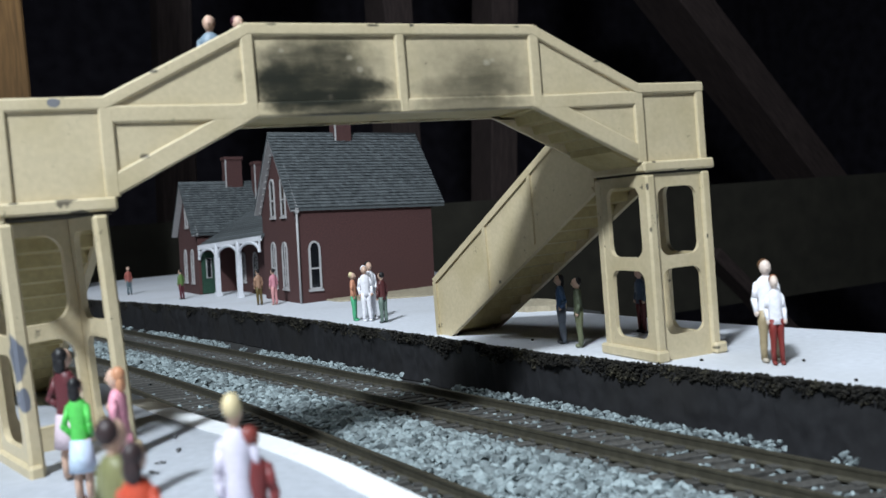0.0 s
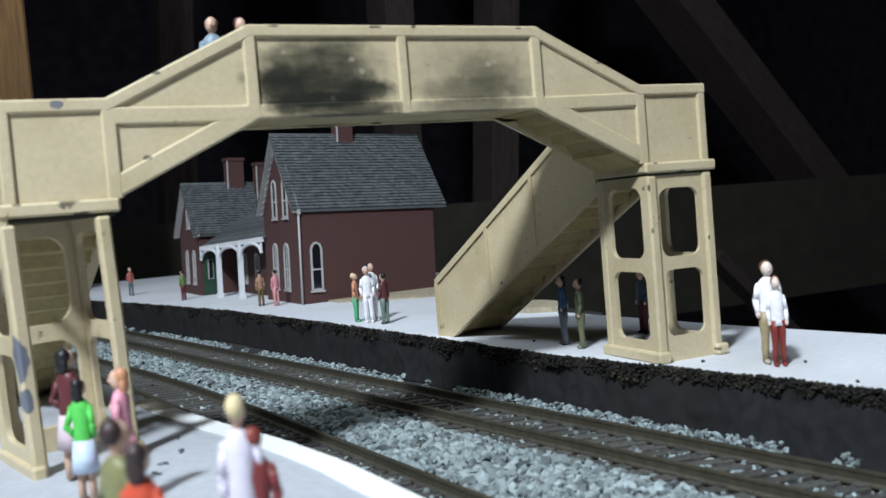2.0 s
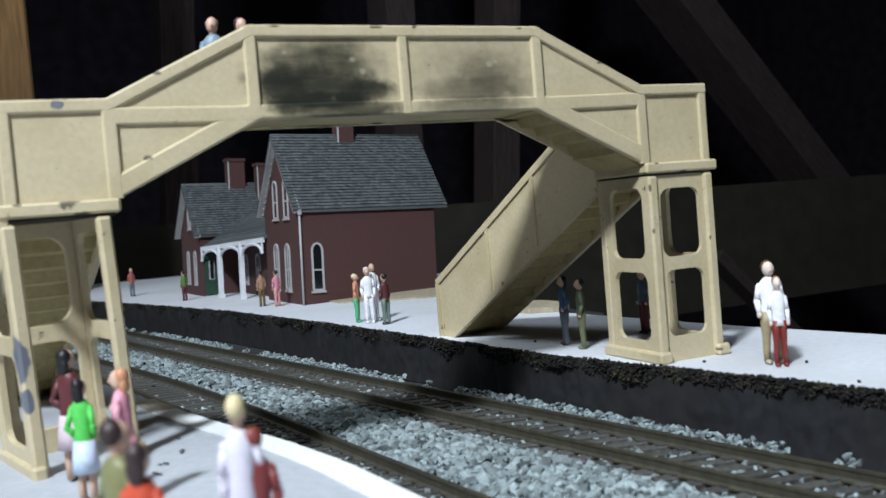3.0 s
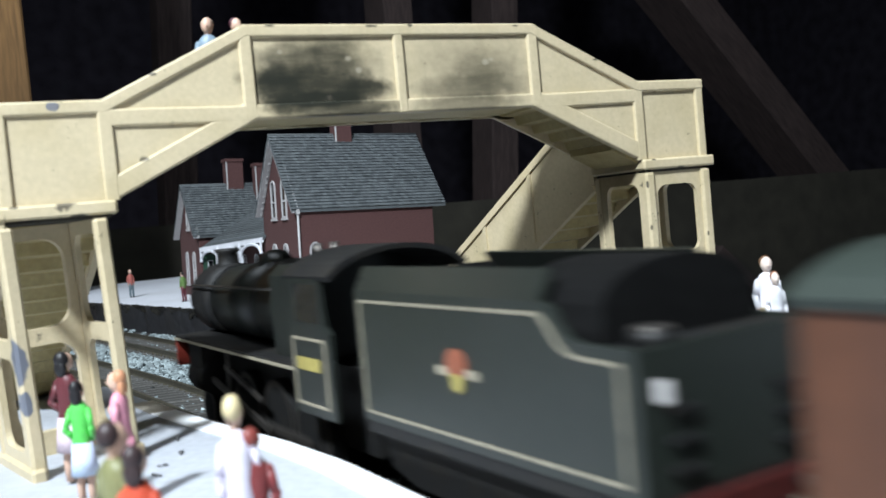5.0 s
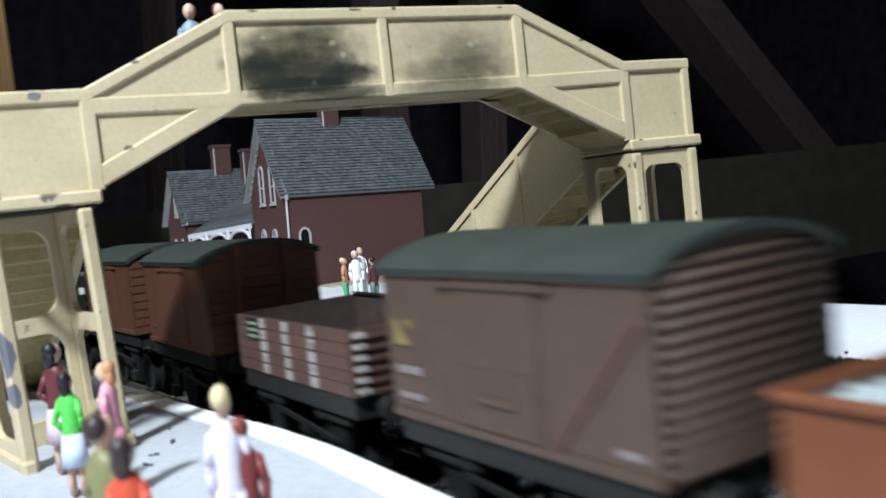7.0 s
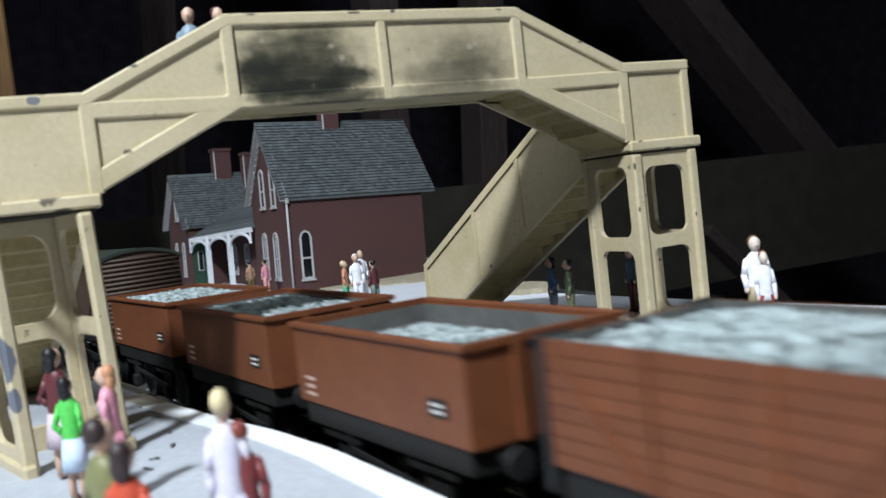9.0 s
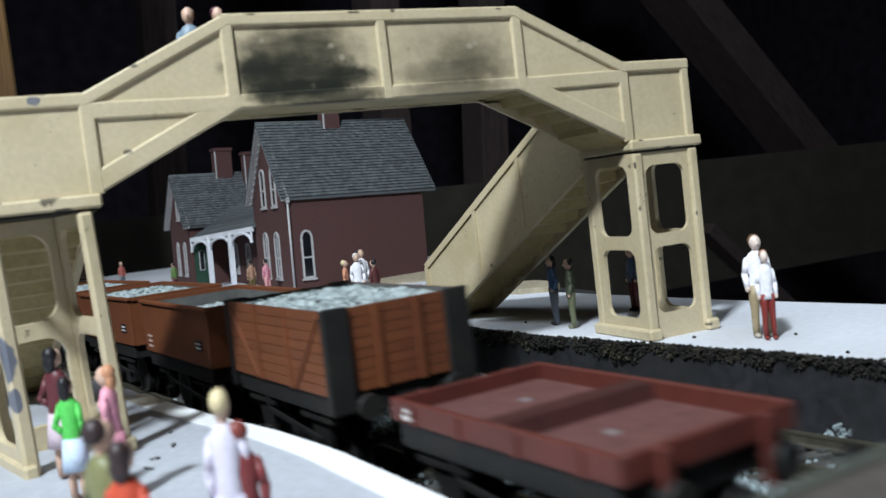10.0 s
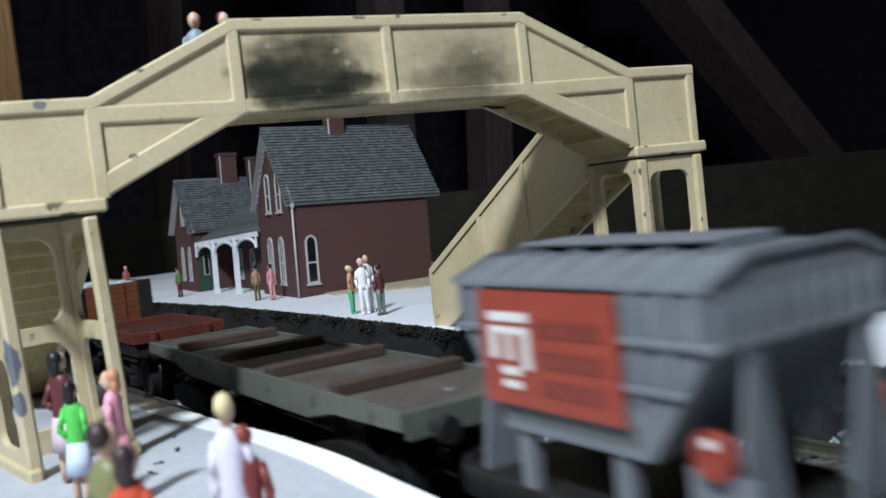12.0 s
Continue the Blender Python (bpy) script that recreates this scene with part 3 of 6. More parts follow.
def footbridge():
    br = thing("footbridge", "cream enamelled die-cast footbridge, chipped, with soot stains", "footbridge")
    outline = [(-EX, ZLB), (-BX, ZLB), (-CX, ZB), (CX, ZB), (BX, ZLB), (EX, ZLB), (EX, ZLT), (BX, ZLT), (CX, ZT), (-CX, ZT), (-BX, ZLT), (-EX, ZLT)]
    for y0, sgn in ((0.0, 1), (WD, -1)):
        ya, yb = y0 + sgn * 0.62, y0 + sgn * 1.5
        lab = "soot-blackened centre panels" if sgn > 0 else ""
        bm = bm_new()
        prism(bm, outline, min(ya, yb), max(ya, yb))
        part("side_panel", bm, SOOTY, br, lab)
        inn = y0 + sgn * 1.55

        def out(k):
            return y0 - sgn * 0.03 * k
        for k, (a, b) in enumerate((((-EX, ZLT - 1), (-BX, ZLT - 1)), ((-BX - 0.6, ZLT - 1.3), (-CX + 0.4, ZT - 0.9)), ((-CX - 0.3, ZT - 1), (CX + 0.3, ZT - 1)), ((CX - 0.4, ZT - 0.9), (BX + 0.6, ZLT - 1.3)), ((BX, ZLT - 1), (EX, ZLT - 1)))):
            bm = bm_new()
            rib(bm, a, b, 2.3, inn, out(5 + k))
            part("top_rail", bm, CHIPPED, br, "chipped cream top rail")
        bm = bm_new()
        rib(bm, (-CX, ZB + 1.35), (CX, ZB + 1.35), 2.7, inn, out(1))
        part("bottom_rail", bm, SOOTY, br, "sooty bottom rail")
        for s in (-1, 1):
            bm = bm_new()
            rib(bm, (s * (CX - 1.2), ZB + 2.1), (s * (BX + 0.4), ZLB + 1.75), 3.7, inn, out(2))
            part("sloping_rail", bm, CREAM, br)
            bm = bm_new()
            rib(bm, (s * CX, ZB + 1.0), (s * BX, ZB + 1.4), 3.1, inn, out(3))
            part("middle_rail", bm, CREAM, br)
            stiff(br, ((s * CX, ZB), (s * CX, ZT)), 2.4, inn, out(4), "stiffener", CREAM)
            stiff(br, ((s * BX, ZLB), (s * BX, ZLT)), 2.5, inn, out(4), "stiffener", CREAM)
            stiff(br, ((s * (EX - 1.0), ZLB), (s * (EX - 1.0), ZLT)), 2.1, inn, out(4), "stiffener", CREAM)
        stiff(br, ((0, ZB), (0, ZT)), 2.0, inn, out(4), "stiffener", CREAM)
    bm = bm_new()
    box(bm, -CX + 0.3, CX - 0.3, 1.5, WD - 1.5, ZB + 0.3, ZB + 1.8)
    part("deck", bm, CREAM_UNDER, br, "worn centre deck in shaded cream")
    for s in (-1, 1):
        bm = bm_new()
        n = 6
        pts = []
        for i in range(n):
            xa, xb = CX + (BX - CX) * i / n, CX + (BX - CX) * (i + 1) / n
            za = ZB + 1.8 - (ZB - ZLB) * i / n
            pts += [(s * xa, za), (s * xb, za)]
        for i in range(n, 0, -1):
            xa, xb = CX + (BX - CX) * (i - 1) / n, CX + (BX - CX) * i / n
            za = ZB + 0.9 - (ZB - ZLB) * i / n
            pts += [(s * (xb - 0.1), za + 1.2), (s * (xa + 0.6), za + 0.2 + 1.2)]
        prism(bm, pts, 1.5, WD - 1.5)
        part("steps", bm, CREAM_UNDER, br, "worn steps between the side plates, in shaded cream")
        if s > 0:
            bm = bm_new()
            prism(bm, [(BX - 8, ZLB + 2.9), (BX - 0.4, ZLB - 1.0), (BX - 0.4, ZLB + 3.4), (BX - 8, ZLB + 5.5)], 1.5, WD - 1.5)
            part("step_haunch", bm, CREAM_UNDER, br)
        bm = bm_new()
        lo, hi = sorted((s * (BX - 0.6), s * (EX + 1.6)))
        box(bm, lo, hi, -1.0, WD + 1.0, ZLB - 2.6, ZLB + 0.02, bev=0.45)
        part("landing", bm, CHIPPED, br, "thick cream landing slab")
        bm = bm_new()
        lo, hi = sorted((s * (EX - 1.4), s * EX))
        box(bm, lo, hi, 1.5, WD - 1.5, ZLB, ZLT)
        part("end_panel", bm, CREAM, br)
        # pier: two windowed side frames and a windowed cross frame
        zp = ZLB - 3.2
        bm = bm_new()
        lo, hi = sorted((s * (BX + 0.5), s * (EX - 0.3)))
        box(bm, lo, hi, 0.1, WD - 0.1, ZLB - 3.2, ZLB - 2.6)
        part("joint", bm, mat("joint_grime", (0.03, 0.027, 0.02), 0.9), br, "dark grimy joint under the landing")
        wins = [(5.2, 22.6), (26.0, 43.8)]
        pier = new("pier")
        pier.parent = br
        tagged(pier, "cream cast pier with rounded openings")
        if s < 0:
            # the near pier stands askew and leans a little
            pier.matrix_basis = at(-BX, 0, 0, 15.0, ry=-2.0) @ at(BX, 0, 0)
        for x0, out in (((BX + 0.2, 1), (EX - 1.3, -1)) if s > 0 else ((-BX - 1.4, -1), (-EX, 1))):
            bm = bm_new()
            pier_frame(bm, -0.2, WD + 0.2, x0, 1.2, "x", zp, 3.2, WD - 4.6, wins)
            part("side_frame", bm, CHIPPED, pier)
            # flanged front and back posts, broader than the web
            for y0, y1 in ((-0.7, 1.5), (WD - 2.4, WD + 0.6)):
                bm = bm_new()
                xa, xb = sorted((x0 + (0.6 - out * 0.85), x0 + (0.6 + out * 1.9)))
                box(bm, xa, xb, y0, y1, 0.5, zp, bev=0.55)
                part("post", bm, CHIPPED, pier, "chipped cream pier post")
            bm = bm_new()
            box(bm, x0 - (1.2 if s > 0 else 0.7), x0 + (2.6 if s > 0 else 2.0), -1.7, WD + 1.5, 0, 2.9, bev=0.5)
            part("foot", bm, CHIPPED, pier)
        xa, xb = (BX + 1.5, EX - 1.4) if s > 0 else (-EX + 1.3, -BX - 1.5)
        bm = bm_new()
        yv = 0.2 if s > 0 else WD - 2.6
        pier_frame(bm, xa, xb, yv, 1.1 if s > 0 else 2.2, "y", zp, xa + 2.0, xb - 2.6 if s > 0 else xb - 1.6, [(6.2, 22.9), (26.1, 43.2)] if s > 0 else wins, 2.8 if s > 0 else 4.2)
        part("cross_frame", bm, CREAM, pier)
    stair_flight(br, BX - 0.2, EX + 0.6, WD + 0.6, 102.6, 0, ZLB - 1.0, "cream stair flight down to the far platform")
    stair_flight(br, -EX - 0.6, -BX + 0.2, WD + 0.6, 101.0, 0, ZLB - 1.0, "cream stair flight down to the near platform")


footbridge()


# ---- the station house ----
def window(parent, m, w, h, bars=1, label="pale stone window surround"):
    """A tall window with a pointed head, in the xz plane and facing -y."""
    def edge(k):
        return [(-w / 2 + k, k), (w / 2 - k, k), (w / 2 - k, h * 0.86), (w * 0.28, h * 0.95), (0, h - k), (-w * 0.28, h * 0.95), (-w / 2 + k, h * 0.86)]
    bm = bm_new()
    pts = edge(0.4)
    for p, q in zip(pts, pts[1:] + pts[:1]):
        bar(bm, p, q, 1.0, 0, "y", -0.7, 0.3)
    for k in range(bars):
        z = h * 0.86 * (k + 1) / (bars + 1)
        bar(bm, (-w / 2 + 0.5, z), (w / 2 - 0.5, z), 0.8, 0, "y", -0.5, 0.2)
    if w > 7.5:
        bar(bm, (0, 0.5), (0, h - 1.5), 0.7, 0, "y", -0.5, 0.2)
    box(bm, -w / 2 - 0.7, w / 2 + 0.7, -1.1, 0.2, -1.1, 0.0)
    f = part("window", bm, TRIM, parent, label)
    f.matrix_basis = m
    bm = bm_new()
    prism(bm, edge(0.5), -0.15, 0.25)
    part("pane", bm, PANE, f, "dark glazed pane")
    return f


def slate_slope(bm, x0, x1, eave, ridge, rows=17, thick=0.85):
    """Lapped courses from eave (y, z) up to ridge (y, z), each slate a plate of its own."""
    rnd = random.Random(int(x0 * 7 + eave[0] * 3 + 1000))
    e, r = Vector(eave), Vector(ridge)
    d = (r - e) / rows
    n = Vector((-d.y, d.x)).normalized()
    if n.y < 0:
        n = -n
    for k in range(rows):
        a, b = e + d * k, e + d * (k + 1.25)
        x = x0 - (1.2 if k % 2 else 0.0)
        while x < x1:
            xa, xb = max(x, x0), min(x + 2.3, x1)
            if xb - xa > 0.3:
                t = thick * rnd.uniform(0.75, 1.25)
                lo = a + n * t
                hi = b + n * 0.12
                v = [bm.verts.new(p) for p in ((xa, a.x, a.y), (xb, a.x, a.y), (xb, lo.x, lo.y), (xa, lo.x, lo.y), (xa, hi.x, hi.y), (xb, hi.x, hi.y))]
                bm.faces.new((v[0], v[1], v[2], v[3]))
                bm.faces.new((v[3], v[2], v[5], v[4]))
            x += 2.4


def gabled(parent, x0, x1, y0, y1, wall_h, ridge_z, over, eave, beyond, name="wall"):
    ym = (y0 + y1) / 2
    bm = bm_new()
    prism(bm, [(y0, -4), (y1, -4), (y1, wall_h), (ym, ridge_z - 2.5), (y0, wall_h)], x0, x1, "x")
    w = part(name, bm, BRICK, parent, "dark red brick walls with gable ends")
    k = (ridge_z - wall_h) / (ym - y0)
    ez = wall_h - eave * k
    bm = bm_new()
    t = 1.4
    prism(bm, [(y0 - eave, ez), (ym, ridge_z), (y1 + eave, ez), (y1 + eave, ez - t), (ym, ridge_z - t * 1.6), (y0 - eave, ez - t)], x0 - over, x1 + beyond, "x")
    roof = part("roof", bm, SLATE, parent, "steep grey slate roof")
    bm = bm_new()
    for ye in (y0 - eave, y1 + eave):
        bar(bm, (ye + (0.2 if ye < ym else -0.2), ez - t), (ym, ridge_z - t * 1.6), 0.9, 0, "x", x0 - over + 0.1, x0 - 0.1)
    part("soffit", bm, TRIM, roof, "pale boarding under the roof verge")
    rows = max(9, int((ridge_z - ez) / 1.6))
    bm = bm_new()
    slate_slope(bm, x0 - over, x1 + beyond, (y0 - eave, ez), (ym, ridge_z), rows)
    slate_slope(bm, x0 - over, x1 + beyond, (y1 + eave, ez), (ym, ridge_z), rows)
    part("slate_covering", bm, SLATE, roof, kind="stuff")
    bm = bm_new()
    tube(bm, (x0 - over, ym, ridge_z + 0.3), (x1 + beyond, ym, ridge_z + 0.3), 0.7, n=8)
    part("ridge_tile", bm, SLATE, roof)
    for s in (-1, 1):
        bm = bm_new()
        ye = y0 - eave if s < 0 else y1 + eave
        bar(bm, (ye, ez - 1.0), (ym, ridge_z - 1.4), 2.0, 0, "x", x0 - 1.3, x0 - 0.2)
        n = 12
        if s > 0:
            for i in range(n):
                u = (i + 0.5) / n
                ball(bm, (x0 - 1.2, ye + (ym - ye) * u, ez + (ridge_z - ez) * u - 2.2), 0.5, 0.9, 0.9, 0, 8, 5)
        part("bargeboard", bm, TRIM, parent, "pale carved bargeboard")
    return w


def chimney(parent, x, y, z0, z1, w, d):
    bm = bm_new()
    box(bm, x - w / 2, x + w / 2, y - d / 2, y + d / 2, z0, z1 - 2)
    box(bm, x - w / 2 - 0.7, x + w / 2 + 0.7, y - d / 2 - 0.7, y + d / 2 + 0.7, z1 - 2, z1)
    c = part("chimney", bm, BRICK, parent, "red brick chimney stack")
    bm = bm_new()
    box(bm, x - w / 2 - 0.15, x - w / 2 + 0.6, y - d / 2 - 0.2, y - d / 2 + 0.5, z0, z1 - 2)
    part("flashing", bm, TRIM, c)


def station_house():
    h = thing("station_house", "dark red brick station house with slate roof and white porch", "house", at(47, 276, 0, 4.0, ry=2.2))
    gabled(h, 0, 77, 0, 61, 51.0, 90.3, 4.2, 1.6, 7.6)
    window(h, at(8.0, 0, 7.0), 6.4, 25, 1)
    turn = lambda y, z, x=0.0: at(x, y, z, -90)
    for y in (23, 42):
        window(h, turn(y, 7), 8.0, 25, 1)
    for y in (21.5, 39.5):
        window(h, turn(y, 45.5), 7.4, 21, 1)
    bm = bm_new()
    tube(bm, (-0.8, -0.9, 0), (-0.8, -0.9, 48), 0.6, n=8)
    box(bm, -1.7, 0.1, -1.9, -0.01, 46.5, 49)
    part("downpipe", bm, TRIM, h, "pale pink-grey downpipe")
    chimney(h, 38, 30.5, 80, 102, 9.5, 8)
    # link building with a canopy that follows the curve of the platform
    bm = bm_new()
    prism(bm, [(8, -4), (60, -4), (60, 40), (34, 58), (8, 40)], 58, 151, "y")
    part("wall", bm, BRICK, h)
    def eave(y):
        u = (y - 58.0) / 93.0
        return Vector((-2.0 - 14.0 * u, y, 35.5 - 4.5 * u))
    a, b = eave(58.3), eave(151)
    ra, rb = Vector((34, 58.3, 63)), Vector((34, 151, 62))
    rows = 22
    bm = bm_new()
    drop = Vector((0, 0, -1.3))
    slab = [bm.verts.new(p) for p in (a, b, rb, ra, a + drop, b + drop, rb + drop, ra + drop)]
    for f in ((0, 1, 2, 3), (7, 6, 5, 4), (0, 4, 5, 1), (3, 2, 6, 7), (0, 3, 7, 4), (1, 5, 6, 2)):
        bm.faces.new([slab[i] for i in f])
    canopy = part("roof", bm, SLATE, h, "grey slate canopy roof")
    bm = bm_new()
    for k in range(rows):
        u0, u1 = k / rows, (k + 1) / rows
        p0, p1, q0, q1 = a.lerp(ra, u0), a.lerp(ra, u1), b.lerp(rb, u0), b.lerp(rb, u1)
        up = Vector((0, 0, 0.5))
        lo = Vector((0, 0, -0.6))
        v = [bm.verts.new(p) for p in (p0 + up, q0 + up, q1, p1, p0 + lo, q0 + lo, q1 + lo, p1 + lo)]
        for f in ((0, 1, 2, 3), (7, 6, 5, 4), (0, 4, 5, 1), (3, 2, 6, 7), (0, 3, 7, 4), (1, 5, 6, 2)):
            bm.faces.new([v[i] for i in f])
    part("slate_covering", bm, SLATE, canopy, kind="stuff")
    bm = bm_new()
    prism(bm, [(33.8, 62), (64, 38), (64, 36.5), (33.8, 60)], 58.2, 151, "y")
    part("roof", bm, SLATE, h)
    bm = bm_new()
    for y0 in (58,):
        p, q = eave(y0 + 0.4), eave(151)
        v = [bm.verts.new(c) for c in (p + Vector((-0.5, 0, 0.4)), q + Vector((-0.5, 0, 0.4)), q + Vector((-0.5, 0, -2.4)), p + Vector((-0.5, 0, -2.4)), p + Vector((0.5, 0, 0.4)), q + Vector((0.5, 0, 0.4)), q + Vector((0.5, 0, -2.4)), p + Vector((0.5, 0, -2.4)))]
        for f in ((0, 1, 2, 3), (7, 6, 5, 4), (0, 4, 5, 1), (3, 2, 6, 7), (0, 3, 7, 4), (1, 5, 6, 2)):
            bm.faces.new([v[i] for i in f])
    part("fascia", bm, TRIM_W, h, "white canopy fascia")
    ys = [60, 90, 122, 151]
    for y in ys[1:3]:
        e = eave(y)
        bm = bm_new()
        box(bm, e.x - 1.4, e.x + 1.4, y - 1.4, y + 1.4, -2, e.z - 1)
        box(bm, e.x - 1.9, e.x + 1.9, y - 1.9, y + 1.9, -2, 2.0)
        part("porch_post", bm, TRIM_W, h, "white porch post")
    for y0, y1 in zip(ys, ys[1:]):
        bm = bm_new()
        n = 10
        pts = []
        for i in range(n + 1):
            g = math.pi * i / n
            e = eave((y0 + y1) / 2 - ((y1 - y0) / 2 - 1) * math.cos(g))
            pts.append(Vector((e.x, e.y, e.z - 8.6 + 6.2 * math.sin(g))))
        for p, q in zip(pts, pts[1:]):
            tube(bm, p, q, 1.0, n=6, smooth=False)
        for k in (0, 0.5, 1):
            e = eave(y0 + 1 + (y1 - y0 - 2) * k)
            tube(bm, (e.x, e.y, e.z - (8.6 if k != 0.5 else 2.6)), (e.x, e.y, e.z - 1), 0.7, n=6, smooth=False)
        part("arched_brace", bm, TRIM_W, h, "white arched porch brace")
    bm = bm_new()
    box(bm, -14.4, -4.6, 151.0, 152.3, 0, 27)
    d = part("door", bm, DOOR_G, h, "dark green panelled door")
    bm = bm_new()
    box(bm, -11.6, -8.0, 150.6, 151.1, 10, 23)
    part("door_pane", bm, TRIM, d)
    bm = bm_new()
    box(bm, -11.0, -8.6, 150.3, 150.7, 10.6, 22.4)
    part("pane", bm, PANE, d)
    for y in (78, 105, 132):
        window(h, turn(y, 7, 8.0), 9, 19, 1)
    # smaller gabled wing beyond
    gabled(h, -16, 46, 152, 208, 42, 73.5, 4.2, 2.5, 5.0)
    for y in (168, 188):
        window(h, turn(y, 7, -16.0), 6.5, 22, 1)
    window(h, turn(180, 44, -16.0), 7, 16, 1)
    chimney(h, 17, 181, 62, 91, 11.5, 9)
    chimney(h, 32, 172, 56, 87, 6, 8)


def patch_of_card():
    bm = bm_new()
    n = 18
    rnd = random.Random(3)
    pts = [(104 + (11 + rnd.uniform(-1.5, 1.5)) * math.cos(2 * math.pi * i / n), 137 + (17 + rnd.uniform(-2, 2)) * math.sin(2 * math.pi * i / n)) for i in range(n)]
    prism(bm, pts, 0.02, 2.2, "z")
    thing("sandy_patch", "buff sandy card scrap lying on the platform", "ground scrap", bm=bm, mats=SAND)


# ---- model figures: each one plain painted shape ----
PAINTS = {}


def paint(rgb, rough=0.45):
    if rgb not in PAINTS:
        PAINTS[rgb] = mat("figure_paint", rgb, rough, grain=1500, vary=0.08, bump=0.1, stain_scale=500, stain_amount=0.35)
    return PAINTS[rgb]


SKIN = (0.6, 0.4, 0.3)
WHITE = (0.84, 0.83, 0.87)


def figure(label, x, y, h, face_deg, hair, top, legs, skirt=False, shoes=(0.03, 0.03, 0.03), arms=0, skin=SKIN, z=0.0, bald=False, lean=0.0, slim=1.0):
    """A painted plastic passenger, h tall; arms: 0 hanging, 1 bent on the hips, 2 one raised across the chest."""
    bm = bm_new()
    k = h / 24.0
    S, T, L, H, F = 0, 1, 2, 3, 4
    for s in (-1, 1):
        ball(bm, (s * 1.25 * k, 0.7 * k, 0.6 * k), 0.75 * k, 1.35 * k, 0.62 * k, F, 10, 5)
        loft(bm, [((s * 1.3 * k, 0, 0.5 * k), 0.75 * k, 0.8 * k), ((s * 1.3 * k, -0.1 * k, 3.5 * k), 0.82 * k, 0.95 * k), ((s * 1.2 * k, 0.1 * k, 6.4 * k), 0.9 * k, 1.0 * k), ((s * 1.1 * k, 0, 9.4 * k), 1.25 * k, 1.35 * k), ((s * 0.9 * k, 0, 12.4 * k), 1.4 * k, 1.5 * k)], S if skirt else L)
    if skirt:
        loft(bm, [((0, 0, 6.2 * k), 3.1 * k, 2.5 * k), ((0, 0, 9 * k), 2.8 * k, 2.2 * k), ((0, 0, 12.4 * k), 2.3 * k, 1.8 * k)], L, 16)
    loft(bm, [((0, 0, 11.0 * k), 2.15 * k, 1.7 * k), ((0, 0, 12.4 * k), 2.1 * k, 1.65 * k), ((0, 0, 14.6 * k), 1.8 * k, 1.5 * k), ((0, 0.1 * k, 17.2 * k), 2.2 * k, 1.55 * k), ((0, 0, 18.9 * k), 2.2 * k, 1.35 * k), ((0, 0, 19.8 * k), 1.5 * k, 1.1 * k), ((0, 0, 20.3 * k), 0.8 * k, 0.8 * k)], T, 16)
    tube(bm, (0, 0, 19.8 * k), (0, 0.15 * k, 21.3 * k), 0.72 * k, 0.68 * k, 10, S)
    ball(bm, (0, 0.25 * k, 22.2 * k), 1.28 * k, 1.5 * k, 1.75 * k, S, 14, 10)
    ball(bm, (0, 1.7 * k, 22.0 * k), 0.25 * k, 0.4 * k, 0.4 * k, S, 6, 4)
    ball(bm, (0, -0.5 * k, 22.75 * k), 1.4 * k, 1.28 * k, (1.2 if bald else 1.5) * k, H, 14, 8)
    if skirt or arms == 1:
        ball(bm, (0, -0.9 * k, 21.2 * k), 1.35 * k, 0.8 * k, 1.7 * k, H, 12, 6)
    for s in (-1, 1):
        sh = Vector((s * 2.1 * k, 0, 18.3 * k))
        if arms == 1:
            el, wr = Vector((s * 3.05 * k, -0.9 * k, 15.0 * k)), Vector((s * 2.1 * k, 0.9 * k, 12.6 * k))
        elif arms == 2 and s > 0:
            el, wr = Vector((s * 2.9 * k, 0.5 * k, 15.0 * k)), Vector((s * 1.2 * k, 2.2 * k, 17.0 * k))
        else:
            el, wr = Vector((s * 2.75 * k, -0.2 * k, 15.0 * k)), Vector((s * 2.6 * k, 0.7 * k, 11.7 * k))
        ball(bm, sh, 0.74 * k, 0.8 * k, 0.78 * k, T, 10, 6)
        tube(bm, sh, el, 0.74 * k, 0.66 * k, 10, T)
        ball(bm, el, 0.76 * k, 0.76 * k, 0.76 * k, T, 8, 6)
        tube(bm, el, wr, 0.72 * k, 0.55 * k, 10, T)
        ball(bm, wr, 0.62 * k, 0.62 * k, 0.8 * k, S, 8, 6)
    for vert in bm.verts:
        vert.co.x *= slim
    thing("model_figure", label, "model figure", at(x, y, z, face_deg, rx=lean), group="model passengers", bm=bm, mats=[paint(skin), paint(top), paint(legs), paint(hair), paint(shoes)])


